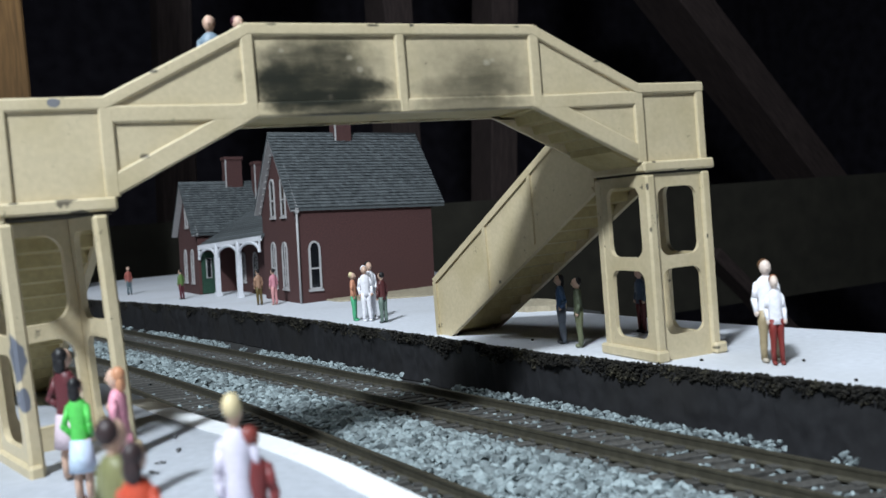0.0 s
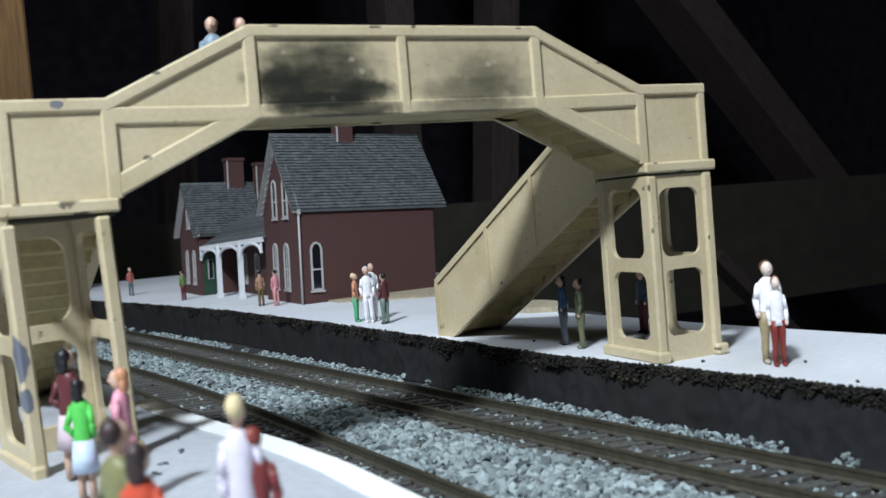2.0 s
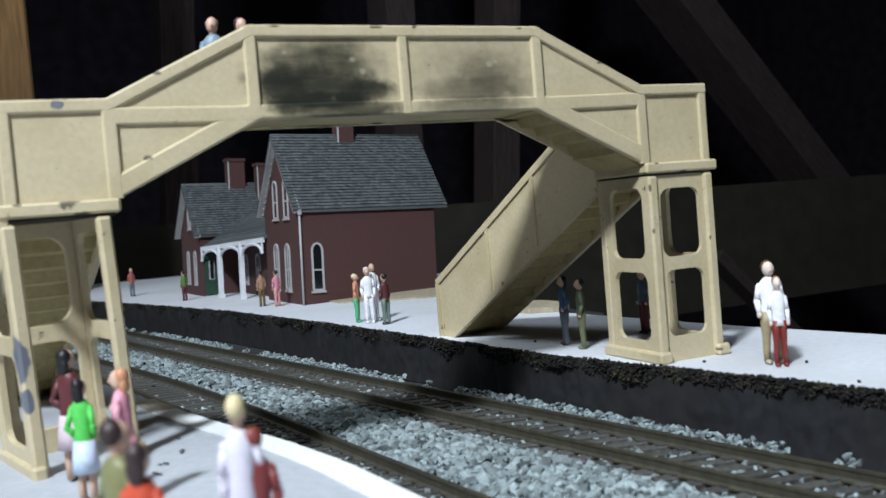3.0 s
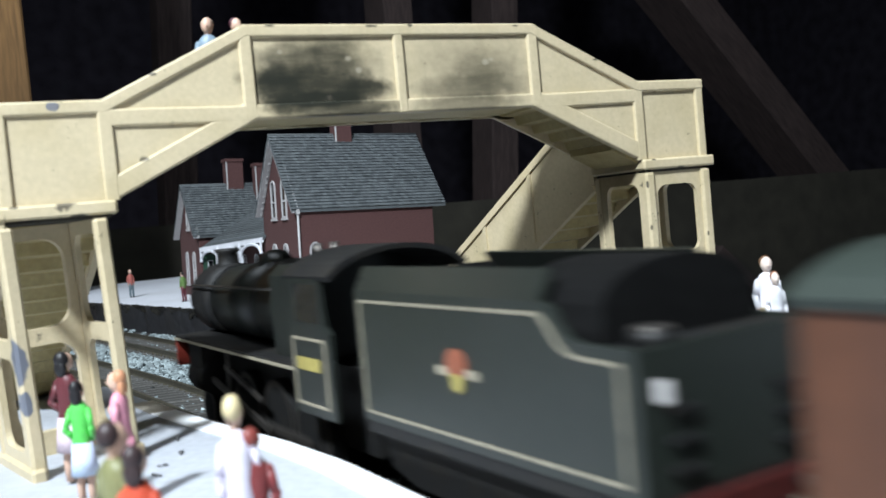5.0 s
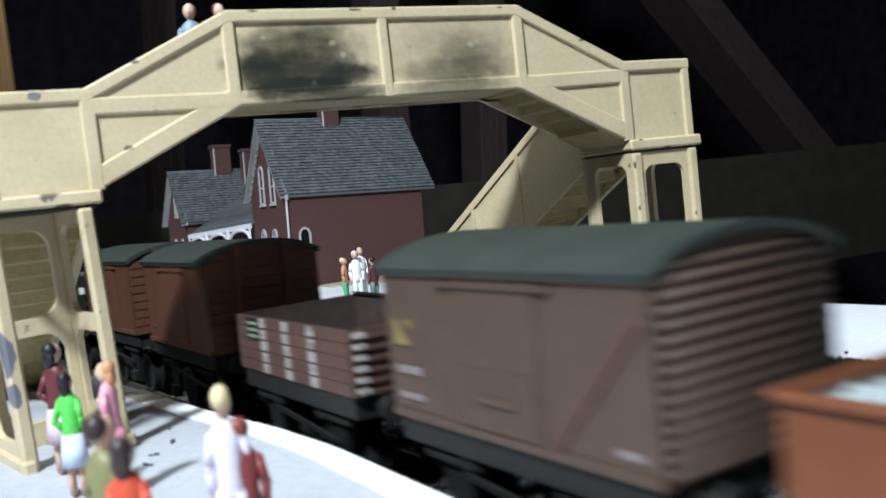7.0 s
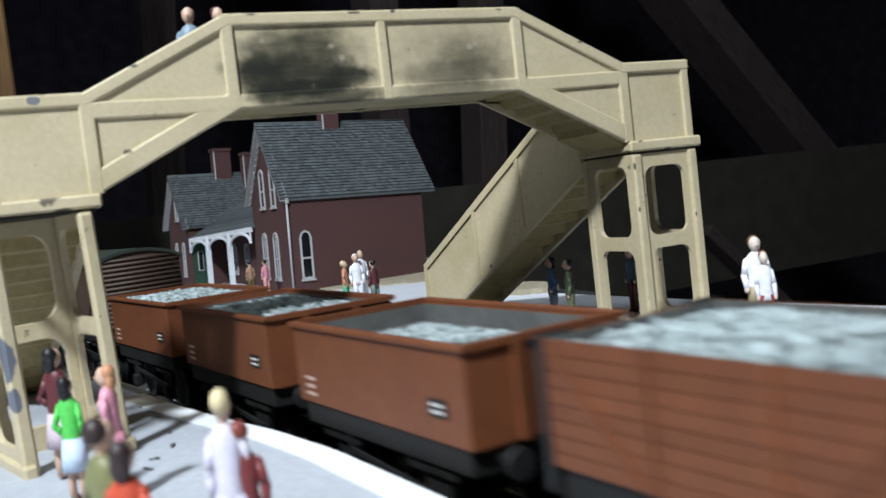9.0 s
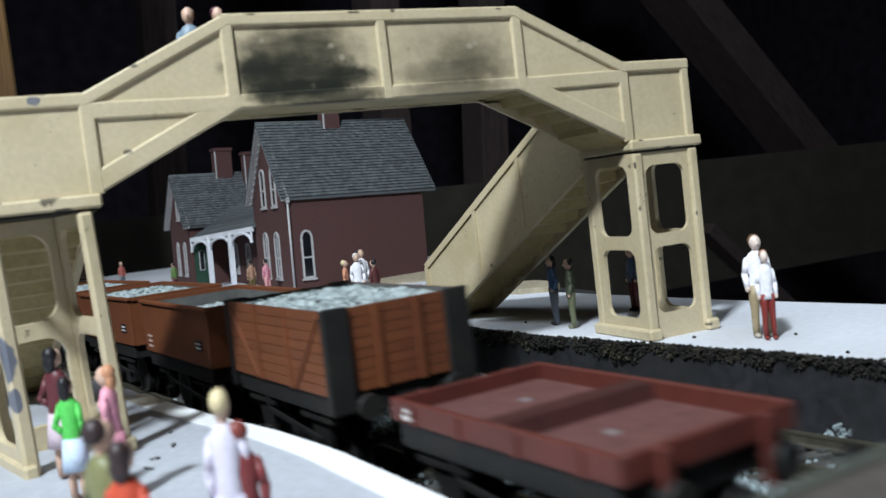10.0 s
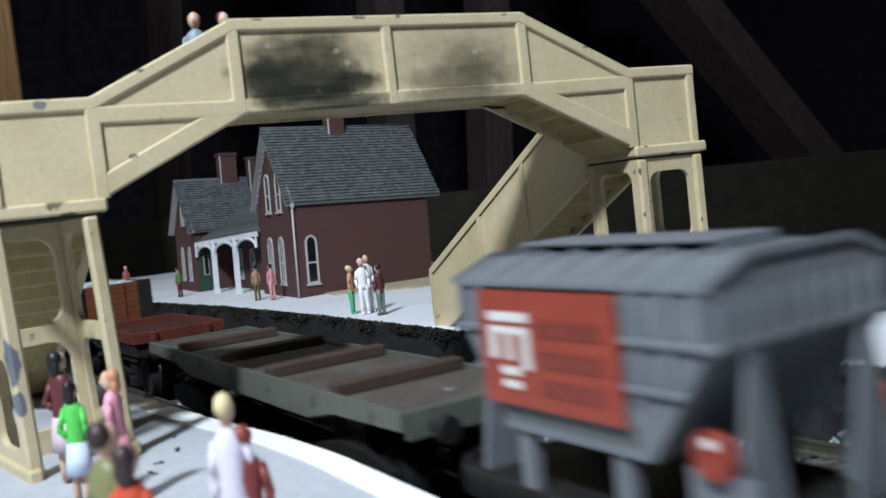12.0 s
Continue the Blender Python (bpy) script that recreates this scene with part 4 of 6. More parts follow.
def figures():
    BLK, BRN, BLOND, GING = (0.012, 0.011, 0.012), (0.05, 0.025, 0.015), (0.7, 0.58, 0.34), (0.55, 0.26, 0.14)
    f = figure
    f("painted plastic man in white shirt and khaki trousers", 79.3, -19.5, 24.2, 155, (0.12, 0.06, 0.03), WHITE, (0.34, 0.27, 0.16), arms=0, shoes=(0.4, 0.35, 0.28), skin=(0.75, 0.62, 0.54), slim=1.05)
    f("painted plastic woman in white blouse and maroon trousers", 78.0, -23.4, 20.8, 150, (0.25, 0.1, 0.05), WHITE, (0.2, 0.03, 0.025), arms=0, shoes=(0.2, 0.03, 0.025), skin=(0.75, 0.62, 0.54), slim=0.85)
    f("painted plastic passenger in blue top and grey trousers", 63.2, 47, 20.2, 70, BLK, (0.05, 0.1, 0.2), (0.16, 0.18, 0.22), arms=1)
    f("painted plastic passenger in plain olive clothes", 62.7, 36.8, 19.8, 60, BLK, (0.11, 0.13, 0.08), (0.13, 0.14, 0.08), shoes=(0.13, 0.14, 0.08))
    f("painted plastic passenger in blue top and dark red trousers", 90.2, 45.3, 19.4, 90, BLK, (0.06, 0.09, 0.14), (0.1, 0.012, 0.012))
    f("painted plastic woman in orange top and green trousers", 40.5, 171, 19.8, 240, BLOND, (0.55, 0.25, 0.15), (0.08, 0.4, 0.2), shoes=(0.08, 0.4, 0.2))
    f("painted plastic man all in white", 43.0, 163, 22.4, 170, WHITE, WHITE, WHITE, shoes=WHITE)
    f("painted plastic man in white shirt with black hair", 46.4, 167, 23.6, 190, BLK, WHITE, WHITE, shoes=WHITE)
    f("painted plastic man in maroon jacket and grey-green trousers", 46.0, 152, 19.8, 20, BLK, (0.1, 0.03, 0.03), (0.14, 0.19, 0.16))
    f("painted plastic man in buff jacket and brown trousers", 30.3, 298, 18.9, 10, BLK, (0.34, 0.2, 0.13), (0.12, 0.085, 0.03))
    f("painted plastic woman in pink dress", 36.0, 288, 18.9, 20, BLK, (0.6, 0.25, 0.3), (0.6, 0.28, 0.28), shoes=SKIN)
    f("painted plastic woman in green top and dark red trousers", 5.8, 404, 18.6, 30, BLK, (0.12, 0.2, 0.06), (0.1, 0.02, 0.03))
    f("painted plastic man in white shirt and red jacket", -15.7, 508, 20.2, 200, BRN, (0.35, 0.1, 0.08), (0.1, 0.14, 0.16))
    # near platform
    f("painted plastic woman in maroon jacket and white blouse beside the pier", -73.6, -12.6, 23.4, -50, BLK, (0.11, 0.025, 0.03), (0.62, 0.5, 0.55), skirt=True, arms=1)
    f("painted plastic woman in bright green top and pale blue skirt", -72.4, -28.8, 20.2, -30, BLK, (0.1, 0.55, 0.1), (0.55, 0.66, 0.8), skirt=True, arms=1, slim=0.85, shoes=(0.25, 0.05, 0.04))
    f("painted plastic woman in pink dress with ginger hair", -66.6, -34, 21.6, 60, GING, (0.7, 0.3, 0.38), (0.7, 0.3, 0.38), skirt=True, arms=2, slim=0.9)
    f("painted plastic man in olive green jacket with dark hair", -71.0, -86.5, 23.4, -60, (0.04, 0.025, 0.025), (0.2, 0.2, 0.09), (0.12, 0.11, 0.06))
    f("painted plastic woman in orange red coat with dark hair", -69.4, -92.0, 21.8, -30, (0.04, 0.025, 0.025), (0.55, 0.08, 0.04), (0.3, 0.06, 0.04), skirt=True, slim=0.85)
    f("painted plastic woman in white coat with blonde hair", -58.4, -86, 24.0, -20, BLOND, (0.7, 0.66, 0.76), (0.66, 0.62, 0.74), arms=2, shoes=WHITE, slim=0.78)
    f("painted plastic child in rust red top and white trousers", -57.0, -86.0, 20.2, -10, (0.22, 0.05, 0.04), (0.2, 0.04, 0.04), (0.7, 0.7, 0.72))
    # on the bridge steps
    f("painted plastic man in pale blue shirt on the footbridge steps", -38.6, 10, 23.6, 165, (0.4, 0.3, 0.24), (0.2, 0.27, 0.33), (0.1, 0.1, 0.12), z=63.0, bald=True)
    f("painted plastic woman with maroon hair on the footbridge", -32.4, 11, 21.0, 200, (0.06, 0.016, 0.028), (0.5, 0.3, 0.3), (0.1, 0.1, 0.12), z=65.7)


CLOD = mat("grey_clod", (0.12, 0.12, 0.125), 0.9, grain=900, vary=0.4)


def platform_litter():
    rnd = random.Random(12)
    for x, y in ((-54.5, -4.0), (-58.5, -12.0), (-53.5, 8.5), (-62, 12), (-50, -28), (-61, -18)):
        bm = bm_new()
        ball(bm, (0, 0, 0.35), rnd.uniform(0.7, 1.2), rnd.uniform(0.35, 0.6), 0.25, 0, 7, 4)
        ball(bm, (1.0, 0.35, 0.2), 0.55, 0.35, 0.2, 0, 6, 4)
        thing("dirt_clod", "small dark clod lying on the grey platform", "clod", at(x, y, 0, rnd.uniform(0, 360)), group="clods on the platform", bm=bm, mats=CLOD)
    for x, y in ((84.5, -24.5), (70, -6), (66, -30), (95, 20), (60, 60), (84, -60), (75, -48)):
        bm = bm_new()
        ball(bm, (0, 0, 0.25), rnd.uniform(0.4, 0.7), rnd.uniform(0.4, 0.6), 0.35, 0, 7, 4)
        thing("dirt_clod", "small dark crumb lying on the pale platform", "clod", at(x, y, 0, rnd.uniform(0, 360)), group="clods on the platform", bm=bm, mats=SOIL)


def sandy_apron():
    bm = bm_new()
    prism(bm, [(62, 262), (96, 236), (118, 232), (150, 262), (132, 292), (60, 282)], 0.02, 0.8, "z")
    thing("sandy_apron", "buff sandy ground strip along the house wall", "ground scrap", bm=bm, mats=SAND)


station_house()
sandy_apron()
patch_of_card()
figures()
platform_litter()


# ---- the goods train ----
LOCO = mat("loco_green", (0.013, 0.016, 0.0135), 0.38, grain=400, vary=0.15, bump=0.05, stain=(0.018, 0.018, 0.016), stain_scale=70, spec=0.5)
TENDER = mat("tender_green", (0.0135, 0.0176, 0.0139), 0.42, grain=400, vary=0.12, bump=0.05, stain=(0.0225, 0.0248, 0.0218), stain_scale=70, spec=0.5)
BLACK = mat("underframe_black", (0.008, 0.008, 0.008), 0.6, grain=600, vary=0.3, bump=0.2, stain=(0.02, 0.016, 0.011), stain_scale=160)
COAL = mat("coal_black", (0.0035, 0.0035, 0.0035), 0.9, grain=500, vary=0.4, bump=0.4, spec=0.15)
STEEL = mat("wheel_steel", (0.12, 0.11, 0.1), 0.4, metal=0.8)
LINING = mat("lining_cream", (0.3, 0.27, 0.2), 0.5)
LINE_RED = mat("lining_orange", (0.24, 0.075, 0.04), 0.5)
BUFFER_RED = mat("buffer_beam_red", (0.22, 0.03, 0.018), 0.5)
YELLOW = mat("number_yellow", (0.36, 0.3, 0.09), 0.6)
FADED = mat("faded_lettering", (0.2, 0.17, 0.17), 0.7, vary=0.3, stain_scale=300)
PALE = mat("chalky_white", (0.62, 0.6, 0.58), 0.7, vary=0.2, stain_scale=300)
VAN = mat("van_bauxite", (0.0864, 0.0336, 0.0168), 0.55, grain=350, vary=0.12, bump=0.1, stain=(0.056, 0.0248, 0.0168), stain_scale=130, stain_amount=0.7, per_piece=0.06, streak=0.18)
VAN_B = mat("van_dull_brown", (0.068, 0.0425, 0.0306), 0.6, grain=350, vary=0.1, bump=0.1, stain=(0.0723, 0.0459, 0.0357), stain_scale=130, stain_amount=0.6, per_piece=0.06, streak=0.18)
OPEN = mat("open_brown", (0.08, 0.0416, 0.032), 0.6, grain=350, vary=0.15, bump=0.1, stain=(0.056, 0.0296, 0.0232), stain_scale=60, per_piece=0.1)
ROOF = mat("roof_green_grey", (0.022, 0.03, 0.024), 0.62, grain=300, vary=0.15, bump=0.1, stain=(0.04, 0.052, 0.046), stain_scale=50)
RUST = mat("wagon_orange_brown", (0.1424, 0.044, 0.016), 0.55, grain=350, vary=0.1, bump=0.08, stain=(0.104, 0.032, 0.016), stain_scale=110, stain_amount=0.55, per_piece=0.08, streak=0.25)
WELL = mat("wagon_inside_grey", (0.1, 0.1, 0.095), 0.8, grain=300, vary=0.2)
FLATRED = mat("flat_oxide_red", (0.0945, 0.0225, 0.0162), 0.5, grain=350, vary=0.12, bump=0.08, stain=(0.0585, 0.018, 0.0153), stain_scale=60)
FLATGREY = mat("flat_grey_green", (0.085, 0.092, 0.077), 0.6, grain=350, vary=0.12, stain=(0.1, 0.1, 0.085), stain_scale=60)
DECK = mat("flat_deck_brown", (0.068, 0.056, 0.049), 0.75, grain=300, vary=0.2, stain=(0.12, 0.11, 0.105), stain_scale=80)
BOLSTER = mat("bolster_brown", (0.055, 0.035, 0.028), 0.7, grain=300, vary=0.2)
HOPPER = mat("hopper_grey", (0.135, 0.1456, 0.1637), 0.55, grain=350, vary=0.08, bump=0.06, stain=(0.0982, 0.1064, 0.1187), stain_scale=60)
PANELRED = mat("hopper_panel_red", (0.26, 0.042, 0.024), 0.5, grain=350, vary=0.08, stain=(0.19, 0.036, 0.022), stain_scale=60)
LOAD = mat("gravel_load_grey", (0.33, 0.38, 0.38), 0.8, grain=900, vary=0.2, bump=0.3, per_piece=0.35, stain=(0.22, 0.26, 0.26), stain_scale=300)
STRAP = mat("strap_white_worn", (0.34, 0.32, 0.3), 0.7, grain=900, vary=0.3, stain=(0.12, 0.08, 0.065), stain_scale=400, stain_amount=0.8)
TRAIN = []
WHEELS = []
RODS = []


def wheelset(v, y, r, gauge=8.2):
    """One axle with its two wheels, spoked rims on the outside."""
    bm = bm_new()
    tube(bm, (-gauge, 0, 0), (gauge, 0, 0), 0.9, n=8)
    ax = part("axle", bm, BLACK, v)
    ax.matrix_basis = at(0, y, r)
    WHEELS.append((ax, y, r))
    for s in (-1, 1):
        bm = bm_new()
        tube(bm, (s * (gauge - 1.2), 0, 0), (s * (gauge + 1.2), 0, 0), r, n=20, smooth=False)
        tube(bm, (s * (gauge - 1.8), 0, 0), (s * (gauge - 1.2), 0, 0), r + 0.7, n=20, smooth=False)
        w = part("wheel", bm, [BLACK], ax)
        bm = bm_new()
        n = 20
        for i in range(n):
            a, b = 2 * math.pi * i / n, 2 * math.pi * (i + 1) / n
            q = [(s * (gauge + 1.3), r * f * math.cos(g), r * f * math.sin(g)) for f, g in ((0.98, a), (0.98, b), (0.82, b), (0.82, a))]
            face(bm, q)
        part("tyre", bm, STEEL, ax, "worn steel tyre")


def underframe(v, L, floor, wheels, r=6.2, w=14.0, colour=None):
    for s in (-1, 1):
        bm = bm_new()
        box(bm, s * w - 0.8, s * w + 0.8, -L / 2, L / 2, floor - 4.2, floor, bev=0.2)
        part("sole_bar", bm, BLACK, v)
        bm = bm_new()
        box(bm, -w + 0.8, w - 0.8, s * (L / 2 - 0.8) - 0.8, s * (L / 2 - 0.8) + 0.8, floor - 4.2, floor - 0.05)
        part("headstock", bm, BLACK, v)
    bm = bm_new()
    box(bm, -w + 1, w - 1, -L / 2 + 1, L / 2 - 1, floor - 1.5, floor - 0.2)
    part("underframe", bm, BLACK, v, "grimy black underframe")
    for y in wheels:
        wheelset(v, y, r)
        for s in (-1, 1):
            bm = bm_new()
            prism(bm, [(y - 5, floor - 4.0), (y + 5, floor - 4.0), (y + 2, r - 1.8), (y - 2, r - 1.8)], s * 12.6 - 0.6, s * 12.6 + 0.6, "x")
            box(bm, s * 13.6 - 1.0, s * 13.6 + 1.0, y - 1.8, y + 1.8, r - 1.8, r + 1.8, bev=0.3)
            bar(bm, (y - 7, floor - 5.5), (y + 7, floor - 5.5), 1.0, 0, "x", s * 13.6 - 0.7, s * 13.6 + 0.7)
            part("axle_guard", bm, BLACK, v)
    for s in (-1, 1):
        bm = bm_new()
        bar(bm, (-wheels[0] * 0 - L * 0.33, floor - 9.5), (L * 0.2, floor - 7.0), 0.9, 0, "x", s * 14.4 - 0.35, s * 14.4 + 0.35)
        bar(bm, (L * 0.2, floor - 7.0), (L * 0.2, floor - 3), 1.0, 0, "x", s * 14.4 - 0.35, s * 14.4 + 0.35)
        part("brake_lever", bm, BLACK, v)
    for e in (-1, 1):
        for s in (-1, 1):
            bm = bm_new()
            y0 = e * L / 2
            tube(bm, (s * 9.5, y0, floor - 2.4), (s * 9.5, y0 + e * 4.0, floor - 2.4), 1.0, 0.8, 10)
            tube(bm, (s * 9.5, y0 + e * 4.0, floor - 2.4), (s * 9.5, y0 + e * 5.0, floor - 2.4), 2.6, 2.4, 14)
            part("buffer", bm, BLACK, v)
        bm = bm_new()
        box(bm, -2.2, 2.2, min(e * L / 2, e * (L / 2 + 8)), max(e * L / 2, e * (L / 2 + 8)), floor - 8.2, floor - 6.8, bev=0.3)
        box(bm, -4.5, 4.5, min(e * (L / 2 + 7), e * (L / 2 + 8)), max(e * (L / 2 + 7), e * (L / 2 + 8)), floor - 9.0, floor - 5.0, bev=0.3)
        part("coupling", bm, BLACK, v, "black hook coupling")


def vehicle(name, label, category, off):
    v = thing(name, label, category, group="goods train")
    TRAIN.append((v, off))
    return v


def arch_roof(v, L, eave, rise, w=15.9, over=0.9):
    n = 12
    pts = [(-w - 0.3 + (2 * w + 0.6) * i / n, eave + rise * (1 - (2 * i / n - 1) ** 2) ** 0.8) for i in range(n + 1)]
    bm = bm_new()
    prism(bm, pts + [(p[0] * 0.97, p[1] - 1.1) for p in reversed(pts)], -L / 2 - over, L / 2 + over, "y")
    for f in bm.faces:
        f.smooth = False
    part("roof", bm, ROOF, v, "dull green-grey curved roof")
    return pts


def van(off, L, floor, eave, material, label, corrugated=False, planked_end=False, braces=False):
    v = vehicle("goods_van", label, "goods van", off)
    underframe(v, L - 2, floor, (-L * 0.27, L * 0.27))
    n = 12
    rise = 4.1
    w = 15.2
    for e in (-1, 1):
        bm = bm_new()
        arc = [(w - 2 * w * i / n, eave + (rise - 0.9) * (1 - (1 - 2 * i / n) ** 2) ** 0.8) for i in range(n + 1)]
        y0, y1 = sorted((e * L / 2, e * (L / 2 - 1.2)))
        prism(bm, [(-w, floor), (w, floor)] + arc, y0, y1)
        end = part("end", bm, material, v)
        if corrugated:
            for k in range(15):
                z = floor + 1.2 + k * (eave + 3 - floor - 2) / 15
                bm = bm_new()
                tube(bm, (-w + 0.6, e * (L / 2), z), (w - 0.6, e * (L / 2), z), 0.6, n=8)
                part("corrugation", bm, material, end)
        else:
            k = 9
            for i in range(k):
                z0 = floor + (eave - floor) * i / k
                z1 = floor + (eave - floor) * (i + 1) / k - 0.35
                bm = bm_new()
                a, b = sorted((e * L / 2, e * (L / 2 + 0.35)))
                box(bm, -w + 0.2, w - 0.2, a, b, z0, z1)
                part("plank", bm, material, end)
            for x in (-6.5, 6.5):
                bm = bm_new()
                a, b = sorted((e * L / 2, e * (L / 2 + 1.3)))
                box(bm, x - 0.9, x + 0.9, a, b, floor, eave + 3)
                part("end_post", bm, material, end)
    for s in (-1, 1):
        bm = bm_new()
        a, b = sorted((s * w, s * (w - 1.2)))
        box(bm, a, b, -L / 2, L / 2, floor, eave)
        side = part("side", bm, material, v)
        def plate(nm, y0, y1, z0, z1, t=0.3, mt=None, lab=""):
            bm = bm_new()
            a, b = sorted((s * w, s * (w + t)))
            box(bm, a, b, y0, y1, z0, z1)
            part(nm, bm, mt or material, side, lab)
        plate("door", -9.5, 9.5, floor + 1.2, eave - 1.6, 0.35)
        plate("rail", -L / 2 + 0.3, L / 2 - 0.3, floor, floor + 1.1, 0.55)
        plate("rail", -L / 2 + 0.3, L / 2 - 0.3, eave - 1.2, eave - 0.2, 0.5)
        plate("door_rail", -13, 13, eave - 2.6, eave - 1.8, 0.7)
        if braces:
            plate("door_panel", -8.5, 8.5, floor + 1.5, floor + 10.0, 0.6)
            plate("door_latch", -4, 4, floor + 5.3, floor + 6.2, 1.0)
            for e in (-1, 1):
                bm = bm_new()
                a, b = sorted((s * w, s * (w + 0.55)))
                bar(bm, (e * 10.5, floor + 0.8), (e * (L / 2 - 2), eave - 5), 1.5, 0, "x", a, b)
                part("brace", bm, material if e > 0 else OPEN, side)
            plate("label_patch", L / 2 - 7.5, L / 2 - 2.5, floor + 11.5, floor + 15.5, 0.25, mat("faded_yellow", (0.2, 0.15, 0.05), 0.7, vary=0.3), "faded yellow label patch")
            for z0, z1 in ((7.0, 8.2), (3.0, 3.9)):
                plate("white_marking", L / 2 - 9.5, L / 2 - 2.5, floor + z0, floor + z1, 0.25, FADED, "illegible faded lettering strip")
            plate("white_marking", -L / 2 + 3, -L / 2 + 7, floor + 2.5, floor + 3.4, 0.25, FADED, "illegible faded lettering strip")
        else:
            plate("white_marking", L / 2 - 7.0, L / 2 - 3.0, floor + 4.0, floor + 4.6, 0.22, OPEN)
    arch_roof(v, L, eave, rise)
    bm = bm_new()
    box(bm, -w + 1, w - 1, -L / 2 + 1, L / 2 - 1, floor - 0.3, floor + 1)
    part("floor", bm, BLACK, v)
    return v


def planked(v, L, w, floor, top, count, material, inside=WELL, end_posts=None, split=True):
    """Open body from separate planks on a thin inner lining."""
    t = 0.8
    for s in (-1, 1):
        bm = bm_new()
        a, b = sorted((s * (w - t), s * (w - 0.42)))
        box(bm, a, b, -L / 2 + 0.42, L / 2 - 0.42, floor, top - 0.1)
        part("side_lining", bm, inside, v, "dull inside of the wagon side")
        bm = bm_new()
        a, b = sorted((s * (L / 2 - t), s * (L / 2 - 0.42)))
        box(bm, -w + t, w - t, a, b, floor, top - 0.12)
        part("end_lining", bm, inside, v, "dull inside of the wagon end")
    bm = bm_new()
    box(bm, -w + t, w - t, -L / 2 + t, L / 2 - t, floor, floor + 1.0)
    part("floor", bm, inside, v)
    h = (top - floor) / count
    for s in (-1, 1):
        for i in range(count):
            bm = bm_new()
            a, b = sorted((s * (w - 0.4), s * w))
            box(bm, a, b, -L / 2, L / 2, floor + h * i + 0.07, floor + h * (i + 1) - 0.07)
            part("plank", bm, material, v)
            bm = bm_new()
            a, b = sorted((s * (L / 2 - 0.4), s * L / 2))
            box(bm, -w, w, a, b, floor + h * i + 0.07, floor + h * (i + 1) - 0.07)
            part("end_plank", bm, material, v)


def open_wagon(off):
    L, w, floor, top = 56.5, 15.2, 20.0, 32.2
    v = vehicle("open_wagon", "dull brown open plank wagon with white side straps", "open wagon", off)
    underframe(v, L - 2, floor, (-15.5, 15.5))
    planked(v, L, w, floor, top, 5, OPEN, inside=mat("open_inside", (0.04, 0.027, 0.022), 0.8, grain=300, vary=0.3))
    for s in (-1, 1):
        for y in (12.0, -0.4, -12.6):
            bm = bm_new()
            a, b = sorted((s * w, s * (w + 0.5)))
            for k in range(5):
                box(bm, a, b, y - 0.95, y + 0.95, floor + 0.3 + k * 2.44, floor + 2.2 + k * 2.44)
            part("white_strap", bm, STRAP, v, "chipped white side strap")
        bm = bm_new()
        a, b = sorted((s * w, s * (w + 0.3)))
        box(bm, a, b, 14.0, 21.0, top - 5.2, top - 0.4)
        p = part("number_panel", bm, BLACK, v, "black panel with illegible pale lines")
        for k in range(3):
            bm = bm_new()
            a, b = sorted((s * (w + 0.3), s * (w + 0.42)))
            box(bm, a, b, 14.8, 20.2, top - 4.6 + k * 1.4, top - 4.0 + k * 1.4)
            part("marking", bm, mat("panel_green", (0.18, 0.26, 0.16), 0.7), p)
    for e in (-1, 1):
        for x in (-13.2, 4.0):
            for k in range(6):
                bm = bm_new()
                a, b = sorted((e * L / 2, e * (L / 2 + 0.9)))
                box(bm, x - 1.2, x + 1.2, a, b, floor + 0.6 + k * 2.0, floor + 1.5 + k * 2.0)
                part("end_strap", bm, STRAP, v, "white end strap")
        for k in range(6):
            bm = bm_new()
            a, b = sorted((e * L / 2, e * (L / 2 + 0.6)))
            box(bm, -14.8, 14.8, a, b, floor + 0.2 + k * 2.0, floor + 0.8 + k * 2.0)
            part("end_rib", bm, OPEN, v)
    bm = bm_new()
    tube(bm, (14.4, -L / 2 + 1, top + 0.2), (14.4, L / 2 - 1, top + 0.2), 0.5, n=8)
    part("top_rail", bm, BLACK, v)
    return v


def gravel(off, L, w, z, sag, material, seed, label, y_from=-1.0, y_to=1.0):
    rnd = random.Random(seed)
    spots = []
    for i in range(int(L * w * 1.1)):
        y, x = rnd.uniform(y_from, y_to) * (L / 2 - 1.6), rnd.uniform(-1, 1) * (w - 1.9)
        edge = 1 - max(abs(x) / (w - 1), abs(y) / (L / 2 - 1)) ** 3
        spots.append((x, y, z - sag * (1 - edge) + 0.5 * noise.noise((x * 0.25, y * 0.25, seed)) + rnd.uniform(-0.35, 0.35)))
    ob = crumbs("gravel_load", label, "gravel load", spots, material, 0.6, 1.15, seed)
    TRAIN.append((ob, off))
    bm = bm_new()
    box(bm, -w + 1.3, w - 1.3, -L / 2 + 1.3, L / 2 - 1.3, z - 4.5, z - 0.9)
    return bm, ob


